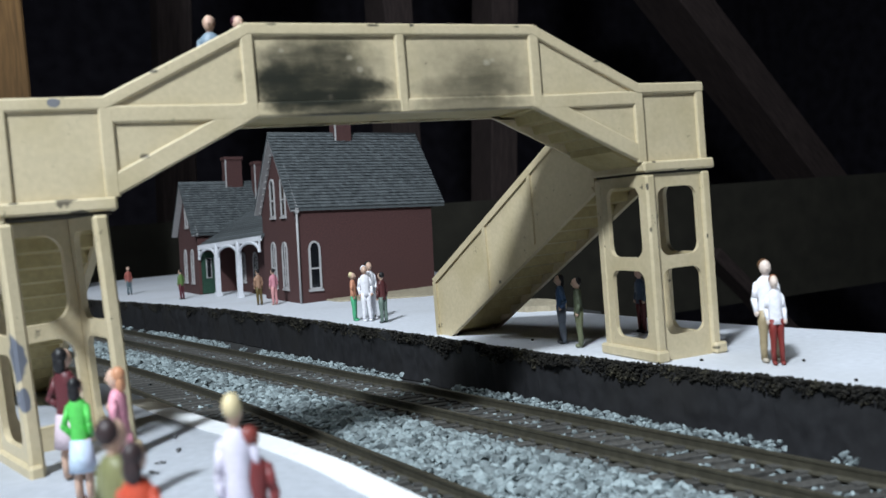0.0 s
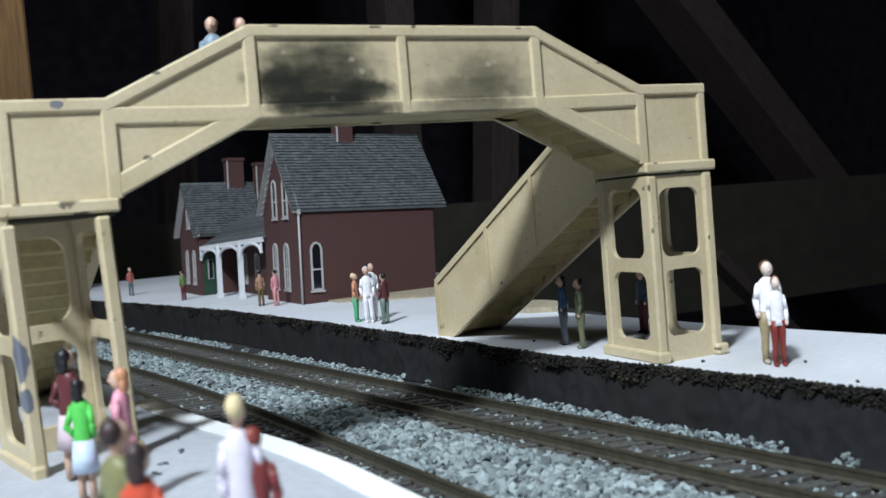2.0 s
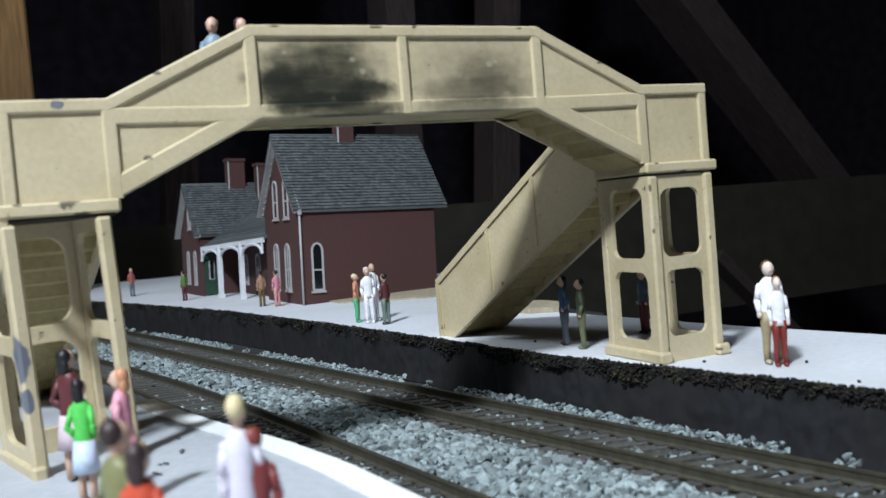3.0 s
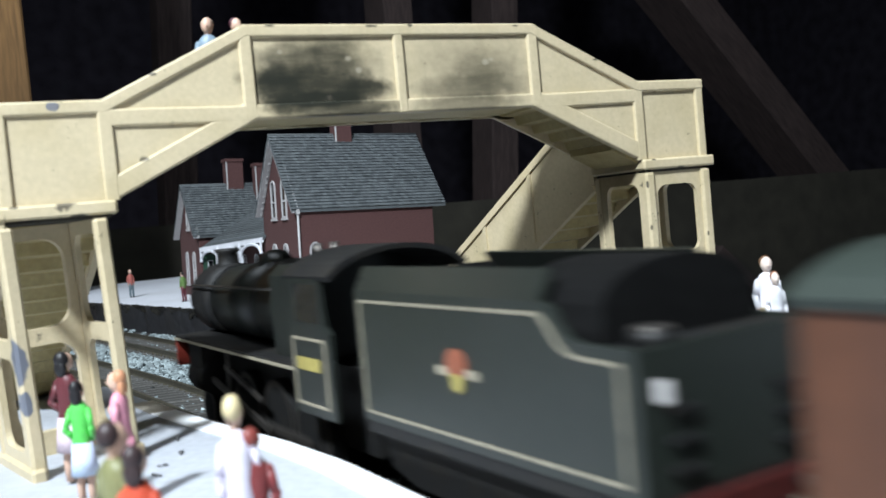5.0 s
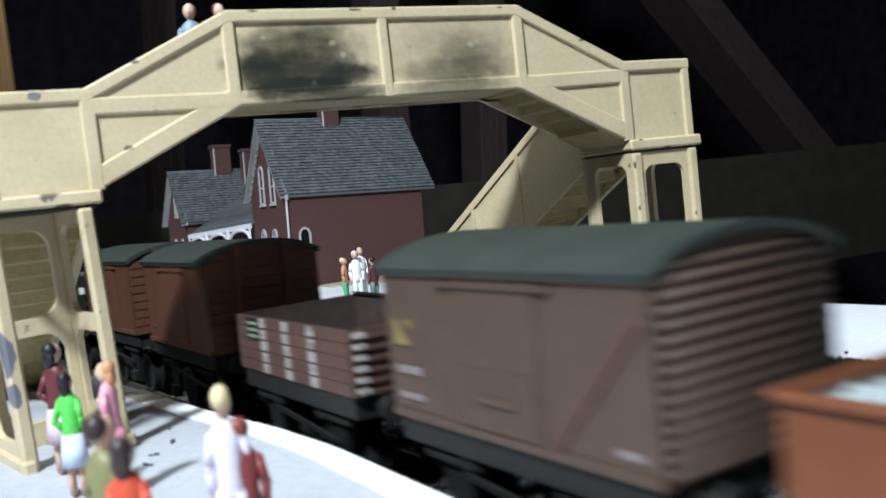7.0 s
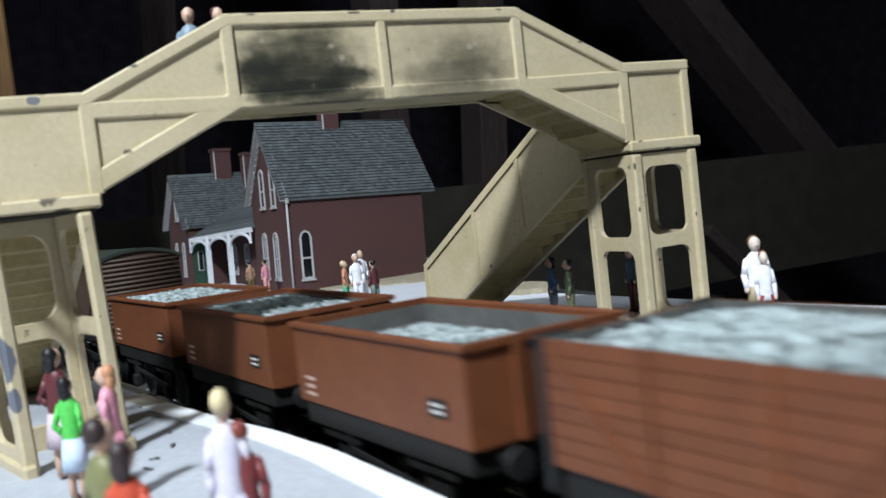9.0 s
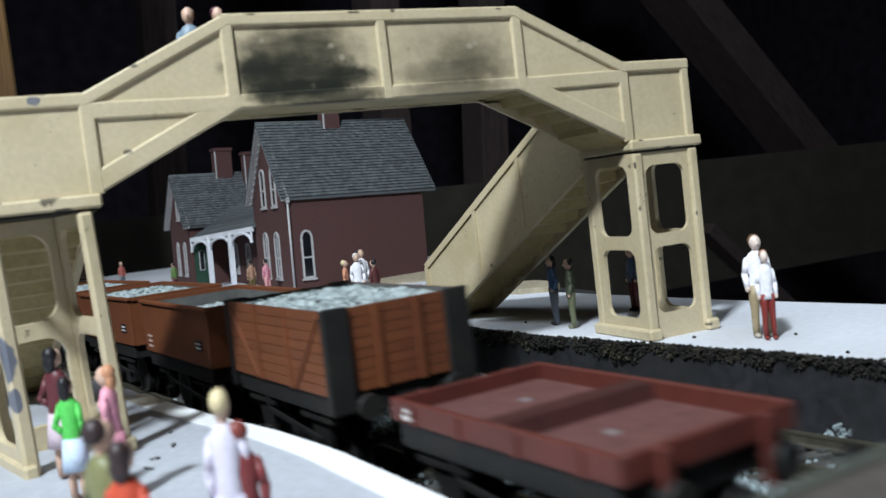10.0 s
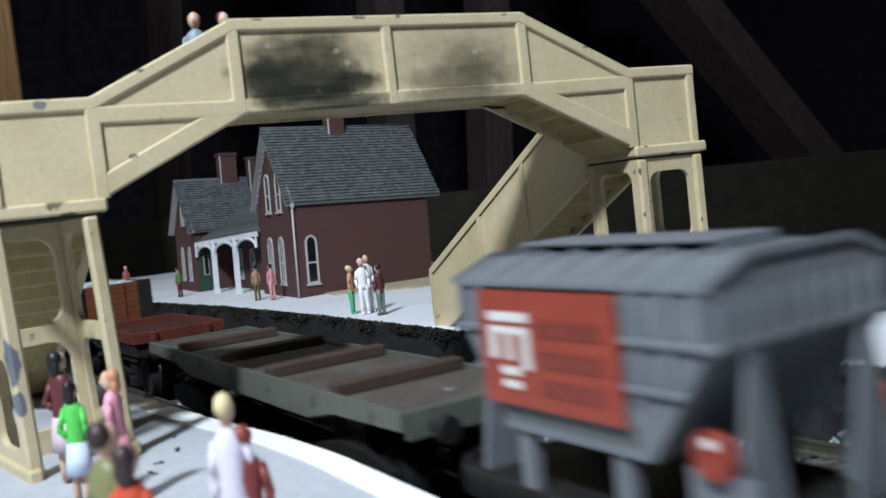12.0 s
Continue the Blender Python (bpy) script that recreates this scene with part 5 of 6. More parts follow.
def mineral(off, label, load_z, sag, seed):
    L, w, floor, top = 60.5, 15.4, 17.6, 32.2
    v = vehicle("mineral_wagon", label, "mineral wagon", off)
    underframe(v, L - 3, floor, (-16, 16))
    for s in (-1, 1):
        bm = bm_new()
        a, b = sorted((s * w, s * (w - 1.0)))
        box(bm, a, b, -L / 2, L / 2, floor, top, bev=0.2)
        part("side", bm, RUST, v, "orange-brown steel side")
        bm = bm_new()
        a, b = sorted((s * L / 2, s * (L / 2 - 1.0)))
        box(bm, -w + 0.9, w - 0.9, a, b, floor, top - 0.01)
        part("end", bm, RUST, v, "orange-brown steel end")
    bm = bm_new()
    box(bm, -w + 0.9, w - 0.9, -L / 2 + 0.9, L / 2 - 0.9, floor, floor + 1)
    part("floor", bm, WELL, v)
    bm = bm_new()
    for s in (-1, 1):
        a, b = sorted((s * (w - 0.9), s * (w + 0.7)))
        box(bm, a, b, -L / 2 - 0.7, L / 2 + 0.7, top - 0.2, top + 0.9, bev=0.25)
        a, b = sorted((s * (L / 2 - 0.9), s * (L / 2 + 0.7)))
        box(bm, -w + 0.9, w - 0.9, a, b, top - 0.2, top + 0.88)
    part("top_lip", bm, RUST, v, "folded top lip")
    bm = bm_new()
    for s in (-1, 1):
        a, b = sorted((s * (w - 1.0), s * (w - 1.15)))
        box(bm, a, b, -L / 2 + 1, L / 2 - 1, floor + 1, top - 0.3)
        a, b = sorted((s * (L / 2 - 1.0), s * (L / 2 - 1.15)))
        box(bm, -w + 1.2, w - 1.2, a, b, floor + 1, top - 0.3)
    part("lining", bm, WELL, v)
    for e in (-1, 1):
        for x in (-6, 6):
            bm = bm_new()
            a, b = sorted((e * L / 2, e * (L / 2 + 0.9)))
            box(bm, x - 0.8, x + 0.8, a, b, floor, top)
            part("end_post", bm, RUST, v)
    for s in (-1, 1):
        a, b = sorted((s * w, s * (w + 0.2)))
        bm = bm_new()
        box(bm, a, b, -L / 2 + 5.5, -L / 2 + 10.5, floor + 4.0, floor + 6.8)
        p = part("number_plate_panel", bm, BLACK, v, "small black panel with pale border")
        bm = bm_new()
        c, d = sorted((s * (w + 0.2), s * (w + 0.3)))
        box(bm, c, d, -L / 2 + 6.3, -L / 2 + 9.7, floor + 4.6, floor + 5.0)
        box(bm, c, d, -L / 2 + 6.3, -L / 2 + 9.7, floor + 5.7, floor + 6.1)
        part("marking", bm, PALE, p)
        for k in range(3):
            bm = bm_new()
            box(bm, a, b, L / 2 - 8.0 + 0.4 * (k % 2), L / 2 - 4.2, floor + 1.6 + k * 1.5, floor + 2.2 + k * 1.5)
            part("marking", bm, mat("faded_lettering", (0.45, 0.32, 0.26), 0.7), v, "faded illegible lettering")
    lbm, _ = gravel(off, L, w, load_z, sag, LOAD, seed, "grey granite chippings heaped in a wagon")
    part("load_bed", lbm, WELL, v)


def coal_wagon(off):
    L, w, floor, top = 52.0, 15.6, 19.5, 35.6
    v = vehicle("plank_wagon", "tall orange-brown plank wagon with black end stanchions", "plank wagon", off)
    underframe(v, L - 2, floor, (-14.5, 14.5))
    planked(v, L, w, floor, top, 8, RUST)
    for e in (-1, 1):
        for s in (-1, 1):
            bm = bm_new()
            a, b = sorted((e * (L / 2 - 0.5), e * (L / 2 + 1.0)))
            c, d = sorted((s * (w - 5.0), s * (w + 0.5)))
            box(bm, c, d, a, b, floor - 3.5, top + 0.3, bev=0.25)
            part("corner_stanchion", bm, BLACK, v, "black corner stanchion")
        for x in (-4.5, 4.5):
            bm = bm_new()
            a, b = sorted((e * L / 2, e * (L / 2 + 0.6)))
            box(bm, x - 0.7, x + 0.7, a, b, floor, top)
            part("end_post", bm, RUST, v)
    for s in (-1, 1):
        a, b = sorted((s * w, s * (w + 0.45)))
        for e in (-1, 1):
            bm = bm_new()
            bar(bm, (e * 10.0, floor + 0.2), (e * (L / 2 - 1.5), top - 1), 0.9, 0, "x", a, b)
            part("diagonal_strap", bm, RUST, v, "raised diagonal strap")
        for e in (-1, 1):
            bm = bm_new()
            box(bm, a, b, e * 8.2 - 0.5, e * 8.2 + 0.5, floor, top)
            part("door_strap", bm, RUST, v)
    lbm, _ = gravel(off, L, w, top - 0.6, 1.3, LOAD, 77, "grey granite chippings filling a wagon to the brim")
    part("load_bed", lbm, WELL, v)


def red_flat(off):
    L, w, z0, z1 = 54.0, 15.4, 18.9, 22.6
    v = vehicle("low_wagon", "oxide red low flat wagon with shallow sides", "low wagon", off)
    underframe(v, L - 3, z0, (-15, 15))
    bm = bm_new()
    box(bm, -w + 0.3, w - 0.3, -L / 2 + 0.3, L / 2 - 0.3, z0 + 0.1, z0 + 0.9)
    part("deck", bm, mat("dusty_red_deck", (0.11, 0.045, 0.04), 0.7, grain=350, vary=0.2, bump=0.1, stain=(0.1, 0.035, 0.03), stain_scale=60), v, "dusty paler red deck")
    for s in (-1, 1):
        bm = bm_new()
        a, b = sorted((s * w, s * (w - 1.1)))
        box(bm, a, b, -L / 2, L / 2, z0, z1, bev=0.2)
        part("side", bm, FLATRED, v)
        bm = bm_new()
        a, b = sorted((s * L / 2, s * (L / 2 - 1.1)))
        box(bm, -w + 1.1, w - 1.1, a, b, z0, z1 - 0.05, bev=0.2)
        part("end", bm, FLATRED, v)
        bm = bm_new()
        a, b = sorted((s * w, s * (w + 0.2)))
        box(bm, a, b, L / 2 - 7.5, L / 2 - 4, z0 + 0.7, z0 + 1.4)
        box(bm, a, b, L / 2 - 7.0, L / 2 - 4.5, z0 + 1.9, z0 + 2.5)
        part("marking", bm, PALE, v, "illegible pale lettering")
        for y in (-20, -7, 7, 20):
            bm = bm_new()
            a, b = sorted((s * w, s * (w + 0.35)))
            box(bm, a, b, y - 0.5, y + 0.5, z0, z1 - 0.6)
            part("side_strap", bm, FLATRED, v)
        for x in (-9, 9):
            bm = bm_new()
            a, b = sorted((s * L / 2, s * (L / 2 + 1.3)))
            box(bm, x - 0.9, x + 0.9, a, b, z0 - 6, z1 - 0.2, bev=0.2)
            part("end_stanchion", bm, FLATRED, v)
    bm = bm_new()
    prism(bm, [(-3.0, z0 + 0.9), (3.0, z0 + 0.9), (2.2, z1 - 0.3), (-2.2, z1 - 0.3)], -w + 1.1, w - 1.1, "x")
    part("bulkhead", bm, mat("dark_red_beam", (0.05, 0.014, 0.012), 0.6, grain=350, vary=0.2), v, "broad dark red cross bulkhead")
    for x, y in ((3.0, 15.0), (-2.0, -11.0)):
        bm = bm_new()
        ball(bm, (x, y, z0 + 0.95), 1.5, 1.0, 0.2, 0, 8, 4)
        part("scratch", bm, FADED, v, "pale scuffed spot")


def long_flat(off):
    L, w, z0 = 158.0, 15.6, 17.8
    v = vehicle("bogie_flat_wagon", "long grey bogie flat wagon with brown cross bolsters", "flat wagon", off)
    bm = bm_new()
    box(bm, -w + 0.6, w - 0.6, -L / 2 + 0.6, L / 2 - 0.6, z0, z0 + 2.2)
    part("deck", bm, DECK, v, "dusty brown deck")
    for s in (-1, 1):
        bm = bm_new()
        a, b = sorted((s * w, s * (w - 1.2)))
        prism(bm, [(-L / 2, z0 + 0.2), (-52, z0 - 0.5), (-40, z0 - 2.8), (40, z0 - 2.8), (52, z0 - 0.5), (L / 2, z0 + 0.2), (L / 2, z0 + 3.2), (-L / 2, z0 + 3.2)], a, b, "x")
        part("sole_bar", bm, FLATGREY, v, "grey-green side girder")
        bm = bm_new()
        a, b = sorted((s * L / 2, s * (L / 2 - 1.2)))
        box(bm, -w + 1.2, w - 1.2, a, b, z0 - 1.5, z0 + 3.1)
        part("end", bm, FLATGREY, v)
        for y in (-68, -44, -20, 4, 28, 52, 68):
            bm = bm_new()
            a, b = sorted((s * w, s * (w + 0.6)))
            box(bm, a, b, y - 0.9, y + 0.9, z0 + 0.6, z0 + 2.4)
            part("stake_pocket", bm, FLATGREY, v)
    for y in (50.5, 17.0, -17.0, -50.5):
        bm = bm_new()
        box(bm, -w + 1.4, w - 1.4, y - 1.9, y + 1.9, z0 + 2.2, z0 + 4.8, bev=0.3)
        part("bolster", bm, BOLSTER, v, "dark brown cross bolster")
    for x, y in ((2, 64), (-3, 42), (3, 14), (0, -12), (-2, -40), (2, -66)):
        bm = bm_new()
        ball(bm, (x, y, z0 + 2.25), 1.4, 1.0, 0.2, 0, 8, 4)
        part("scratch", bm, FADED, v)
    for yb in (-52, 52):
        for y in (yb - 11, yb + 11):
            wheelset(v, y, 5.6)
        for s in (-1, 1):
            bm = bm_new()
            prism(bm, [(yb - 16, 8.5), (yb - 16, 5.0), (yb - 8, 3.5), (yb + 8, 3.5), (yb + 16, 5.0), (yb + 16, 8.5), (yb + 6, 10.5), (yb - 6, 10.5)], s * 12 - 0.8, s * 12 + 0.8, "x")
            part("bogie_frame", bm, BLACK, v)
        bm = bm_new()
        box(bm, -11, 11, yb - 4, yb + 4, 7, z0)
        part("bogie_bolster", bm, BLACK, v)
    for e in (-1, 1):
        for s in (-1, 1):
            bm = bm_new()
            tube(bm, (s * 9.5, e * L / 2, z0), (s * 9.5, e * (L / 2 + 4), z0), 1.0, 0.8, 10)
            tube(bm, (s * 9.5, e * (L / 2 + 4), z0), (s * 9.5, e * (L / 2 + 5), z0), 2.5, 2.3, 14)
            part("buffer", bm, BLACK, v)
        bm = bm_new()
        a, b = sorted((e * L / 2, e * (L / 2 + 8)))
        box(bm, -2.2, 2.2, a, b, z0 - 7, z0 - 5.6)
        part("coupling", bm, BLACK, v)


def hopper(off):
    v = vehicle("hopper_wagon", "grey covered hopper wagon with red side panel", "hopper wagon", off)
    zu = 15.5
    underframe(v, 58, zu, (-17, 17))
    yf, yr = 24.2, -20.8
    w = 14.8
    # upright sides all the way down, end sheets upright to the belt and raked below it
    bm = bm_new()
    prism(bm, [(yf, 42.6), (yf, 36.6), (yf - 3.6, 31.3), (yf - 8.0, 25.6), (yf - 9.4, 23.4), (yr + 9.6, 23.4), (yr + 8.2, 25.6), (yr + 3.6, 31.3), (yr, 36.6), (yr, 42.6)], -w, w, "x")
    part("body", bm, HOPPER, v, "light grey hopper body")
    bm = bm_new()
    prism(bm, [(-w - 0.5, 42.4), (w + 0.5, 42.4), (w + 0.4, 43.0), (8.6, 45.4), (-8.6, 45.4), (-w - 0.4, 43.0)], yr - 0.5, yf + 0.5)
    roof = part("roof", bm, HOPPER, v, "grey panelled roof")
    for k in range(8):
        y = yf - 2.0 - 42.0 * k / 7
        bm = bm_new()
        prism(bm, [(-w - 0.45, 43.1), (-8.6, 45.6), (8.6, 45.6), (w + 0.45, 43.1), (w + 0.3, 42.6), (-w - 0.3, 42.6)], y - 0.3, y + 0.3)
        part("roof_rib", bm, HOPPER, roof)
    for e in (-1, 1):
        bm = bm_new()
        ye = yr - 0.5 if e < 0 else yf + 0.5
        a, b = sorted((ye, ye + e * 0.5))
        bar(bm, (-w - 0.4, 42.9), (-8.6, 45.6), 0.9, 0, "y", a, b)
        bar(bm, (-8.6, 45.6), (8.6, 45.6), 0.9, 0, "y", a, b)
        bar(bm, (8.6, 45.6), (w + 0.4, 42.9), 0.9, 0, "y", a, b)
        part("roof_edge", bm, HOPPER, roof, "raised rim of the roof end")
    bm = bm_new()
    box(bm, -4.5, 5.5, yr + 7, yf - 1, 46.3, 46.9, bev=0.15)
    walkway = part("walkway", bm, HOPPER, roof, "raised roof walkway")
    for k in range(5):
        y = yf - 5.0 - 32.0 * k / 4
        bm = bm_new()
        box(bm, -4.0, 5.0, y - 1.6, y + 1.6, 45.3, 46.35)
        part("bracket", bm, HOPPER, walkway)
    dark = mat("panel_red_dark", (0.17, 0.03, 0.02), 0.6)
    for s in (-1, 1):
        a, b = sorted((s * w, s * (w + 0.8)))
        for y0, y1, z in ((yr - 0.3, yf + 0.3, 36.3), (yr + 3.2, yf - 3.2, 31.0)):
            bm = bm_new()
            box(bm, a, b, y0, y1, z, z + 0.9, bev=0.15)
            part("belt_rail", bm, HOPPER, v)
        for y, zb in ((yf - 0.7, 37), (yf - 5.5, 30), (yr + 10.5, 30), (yr + 5.5, 32), (yr + 0.7, 37)):
            bm = bm_new()
            a2, b2 = sorted((s * w, s * (w + 0.55)))
            box(bm, a2, b2, y - 0.5, y + 0.5, zb, 42.6)
            part("side_rib", bm, HOPPER, v)
        bm = bm_new()
        a2, b2 = sorted((s * w, s * (w + 0.5)))
        box(bm, a2, b2, yr + 9.8, yf - 8.6, 23.5, 24.6)
        part("sole_strip", bm, HOPPER, v)
        for k in range(9):
            bm = bm_new()
            y = yf - 9.0 - 24.0 * k / 8
            box(bm, a2, b2, y - 0.35, y + 0.35, 24.6, 27.1)
            part("lower_rib", bm, FLATGREY, v)
        bm = bm_new()
        a, b = sorted((s * (w + 0.85), s * (w + 1.2)))
        box(bm, a, b, yr + 12.4, yf - 5.8, 27.0, 42.0)
        p = part("red_panel", bm, PANELRED, v, "red panel with white emblem block")
        c, d = sorted((s * (w + 1.2), s * (w + 1.35)))
        for (y0, y1, z0, z1) in ((yf - 16.6, yf - 8.0, 38.0, 39.2), (yf - 16.6, yf - 8.0, 36.4, 37.3), (yf - 9.6, yf - 8.0, 33, 36.4), (yf - 12.8, yf - 11.4, 33, 36.4), (yf - 16.6, yf - 14.8, 32, 36.4), (yf - 14.2, yf - 10.2, 31.0, 32.1), (yf - 14.2, yf - 10.4, 29.3, 30.3)):
            bm = bm_new()
            box(bm, c, d, y0, y1, z0, z1)
            part("emblem_block", bm, PALE, p)
        for z in (37.6, 33.8, 30.2):
            bm = bm_new()
            box(bm, c, d, yr + 15.0, yf - 18.3, z - 1.2, z + 0.8)
            part("lettering_bar", bm, dark, p)
        for y in (yf - 11.5, yr + 15.0):
            bm = bm_new()
            a, b = sorted((s * 13.0, s * 14.6))
            box(bm, a, b, y - 1.3, y + 1.3, zu - 4.5, 24.0)
            part("leg", bm, HOPPER, v)
        bm = bm_new()
        a, b = sorted((s * 12.4, s * 13.2))
        box(bm, a, b, yr - 3.0, yr + 6.0, 15.5, 23.2)
        part("disc_bracket", bm, HOPPER, v)
        bm = bm_new()
        tube(bm, (s * 13.2, yr + 1.6, 25.4), (s * 14.4, yr + 1.6, 25.4), 2.7, n=24)
        disc = part("handwheel_disc", bm, BUFFER_RED, v, "red control disc")
        bm = bm_new()
        a, b = sorted((s * 14.4, s * 14.6))
        box(bm, a, b, yr + 0.9, yr + 2.5, 26.2, 27.2)
        part("marking", bm, PALE, disc)
    # darker grey that paints the shade in the gaps between end ribs
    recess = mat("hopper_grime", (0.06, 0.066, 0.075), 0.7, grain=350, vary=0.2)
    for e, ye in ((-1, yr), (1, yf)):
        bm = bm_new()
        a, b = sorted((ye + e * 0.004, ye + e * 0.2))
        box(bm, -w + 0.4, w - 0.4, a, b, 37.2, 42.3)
        part("end_panel", bm, recess, v, "dark panel painting the shade between the end ribs")
        for k in range(9):
            x = -13.2 + 26.4 * k / 8
            bm = bm_new()
            a, b = sorted((ye, ye + e * 1.3))
            box(bm, x - 0.65, x + 0.65, a, b, 37.0, 42.4)
            part("end_rib", bm, HOPPER, v)
        bm = bm_new()
        a, b = sorted((ye, ye + e * 1.2))
        box(bm, -w - 0.8, w + 0.8, a, b, 36.0, 37.2, bev=0.2)
        part("end_belt", bm, HOPPER, v)
        for s in (-1, 1):
            bm = bm_new()
            a, b = sorted((ye + e * 0.1, ye + e * 1.0))
            prism(bm, [(s * 9.4 - 0.8, 36.1), (s * 9.4 + 0.8, 36.1), (s * 9.4 + 4.2, zu - 1), (s * 9.4 - 4.2, zu - 1)], a, b)
            part("end_leg", bm, HOPPER, v, "tapering grey end leg")


def locomotive(off):
    v = vehicle("steam_locomotive", "dark green and black steam locomotive, lined, in worn finish", "locomotive", off)
    bm = bm_new()
    tube(bm, (0, -29, 35.5), (0, 4, 35.5), 10.8, 10.6, 28)
    tube(bm, (0, 4, 35.5), (0, 41, 35.0), 10.6, 9.3, 28)
    boiler = part("boiler", bm, LOCO, v, "dark green tapered boiler")
    for y in (-9, 6, 23, 40):
        bm = bm_new()
        r = 10.9 if y < 5 else 10.6 - (y - 4) * 0.048 + 0.25
        tube(bm, (0, y - 0.5, 35.4), (0, y + 0.5, 35.4), r, n=28)
        part("boiler_band", bm, BLACK, boiler)
    bm = bm_new()
    tube(bm, (0, 41, 35.0), (0, 58, 35.0), 9.8, n=28)
    ball(bm, (0, 58, 35.0), 8.0, 1.6, 8.0, 0, 20, 8)
    part("smokebox", bm, BLACK, v, "matt black smokebox")
    bm = bm_new()
    loft(bm, [((0, 51, 43), 4.2, 4.2), ((0, 51, 44.8), 3.2, 3.2), ((0, 51, 47.6), 3.0, 3.0), ((0, 51, 48.2), 3.6, 3.6), ((0, 51, 49), 3.4, 3.4)], 0, 18)
    part("chimney", bm, BLACK, v)
    bm = bm_new()
    loft(bm, [((0, 14, 44), 4.6, 5.4), ((0, 14, 46.2), 4.0, 4.8), ((0, 14, 47.6), 3.0, 3.6), ((0, 14, 48.3), 1.0, 1.2)], 0, 18)
    part("dome", bm, LOCO, v)
    bm = bm_new()
    for x in (-2, 2):
        tube(bm, (x, -17, 45.5), (x, -17, 49.5), 1.2, 1.0, 10)
    part("safety_valve", bm, STEEL, v)
    bm = bm_new()
    box(bm, -11.5, 11.5, -29, -8, 22, 45.5, bev=2.2)
    part("firebox", bm, LOCO, v, "dark green square-topped firebox")
    bm = bm_new()
    box(bm, -14.8, 14.8, -29, 60, 24.6, 25.8, bev=0.2)
    plate = part("running_plate", bm, BLACK, v)
    for s in (-1, 1):
        bm = bm_new()
        a, b = sorted((s * 14.8, s * 15.1))
        box(bm, a, b, -29, 60, 24.5, 25.1)
        part("valance_line", bm, LINING, plate, "cream lined valance")
        bm = bm_new()
        tube(bm, (s * 10.9, -26, 40.2), (s * 9.9, 55, 39.6), 0.35, n=8)
        part("handrail", bm, STEEL, v)
        bm = bm_new()
        a, b = sorted((s * 15.2, s * 14.2))
        z0, z1 = 18.5, 44.0
        prism(bm, [(-29, z0 - 2), (-48, z0 - 2), (-48, 33), (-46, 34.5), (-45, 42), (-43, 44.0), (-29, 44.0)], a, b, "x")
        cab = part("cab_side", bm, LOCO, v, "dark green lined cab side")
        bm = bm_new()
        c, d = sorted((s * 15.2, s * 15.4))
        box(bm, c, d, -44, -33, 35.0, 42.5)
        part("cab_window", bm, PANE, cab)
        for p, q in (((-30.3, 18.6), (-45.5, 18.6)), ((-45.5, 18.6), (-45.5, 31.6)), ((-45.5, 31.6), (-30.3, 31.6)), ((-30.3, 31.6), (-30.3, 18.6))):
            bm = bm_new()
            bar(bm, p, q, 0.5, 0, "x", c, d)
            part("lining", bm, LINING, cab)
        bm = bm_new()
        box(bm, c, d, -42.5, -32, 25.4, 27.9)
        part("number_bar", bm, YELLOW, cab, "yellow number strip, unreadable")
        bm = bm_new()
        tube(bm, (s * 9.8, 37, 15.5), (s * 9.8, 50, 15.5), 5.2, n=18)
        box(bm, s * 9.8 - 4.5, s * 9.8 + 4.5, 38, 49, 17, 25.6)
        part("cylinder", bm, BLACK, v, "black cylinder block")
        bm = bm_new()
        bar(bm, (18, 9.4), (-22, 9.4), 1.8, 0, "x", s * 11.6 - 0.5, s * 11.6 + 0.5)
        RODS.append((part("coupling_rod", bm, STEEL, v, "dull steel coupling rod"), s, 0.0))
        bm = bm_new()
        bar(bm, (0, 0), (40, 0), 1.5, 0, "x", s * 12.9 - 0.5, s * 12.9 + 0.5)
        RODS.append((part("connecting_rod", bm, STEEL, v), s, 40.0))
        bm = bm_new()
        bar(bm, (-2, 14.5), (22, 20.0), 1.1, 0, "x", s * 13.0 - 0.4, s * 13.0 + 0.4)
        bar(bm, (20, 24), (20, 13), 1.1, 0, "x", s * 13.0 - 0.4, s * 13.0 + 0.4)
        part("valve_gear", bm, STEEL, v)
        bm = bm_new()
        tube(bm, (s * 9.5, 61, 20.5), (s * 9.5, 65, 20.5), 1.1, n=10)
        tube(bm, (s * 9.5, 65, 20.5), (s * 9.5, 66, 20.5), 2.6, n=14)
        part("buffer", bm, BLACK, v)
    bm = bm_new()
    n = 12
    arc = [(15.6 - 31.2 * i / n, 44 + 4.8 * (1 - (1 - 2 * i / n) ** 2) ** 0.7) for i in range(n + 1)]
    prism(bm, arc + [(p[0] * 0.95, p[1] - 1.0) for p in reversed(arc)], -50, -28)
    part("cab_roof", bm, BLACK, v, "sooty black cab roof")
    bm = bm_new()
    arc = [(14.0 - 28 * i / n, 44 + 3.9 * (1 - (1 - 2 * i / n) ** 2) ** 0.7) for i in range(n + 1)]
    prism(bm, [(-14.2, 26.8), (14.2, 26.8)] + arc, -30.2, -29.2)
    part("cab_front", bm, LOCO, v)
    bm = bm_new()
    box(bm, -14.5, 14.5, 59.5, 61, 17, 25.6, bev=0.2)
    part("buffer_beam", bm, BUFFER_RED, v, "red front buffer beam")
    bm = bm_new()
    box(bm, -7, 7, -48, 58, 8, 25)
    part("frame", bm, BLACK, v)
    for y in (18, -2, -22):
        wheelset(v, y, 9.4)
    for y in (36, 51):
        wheelset(v, y, 5.2)


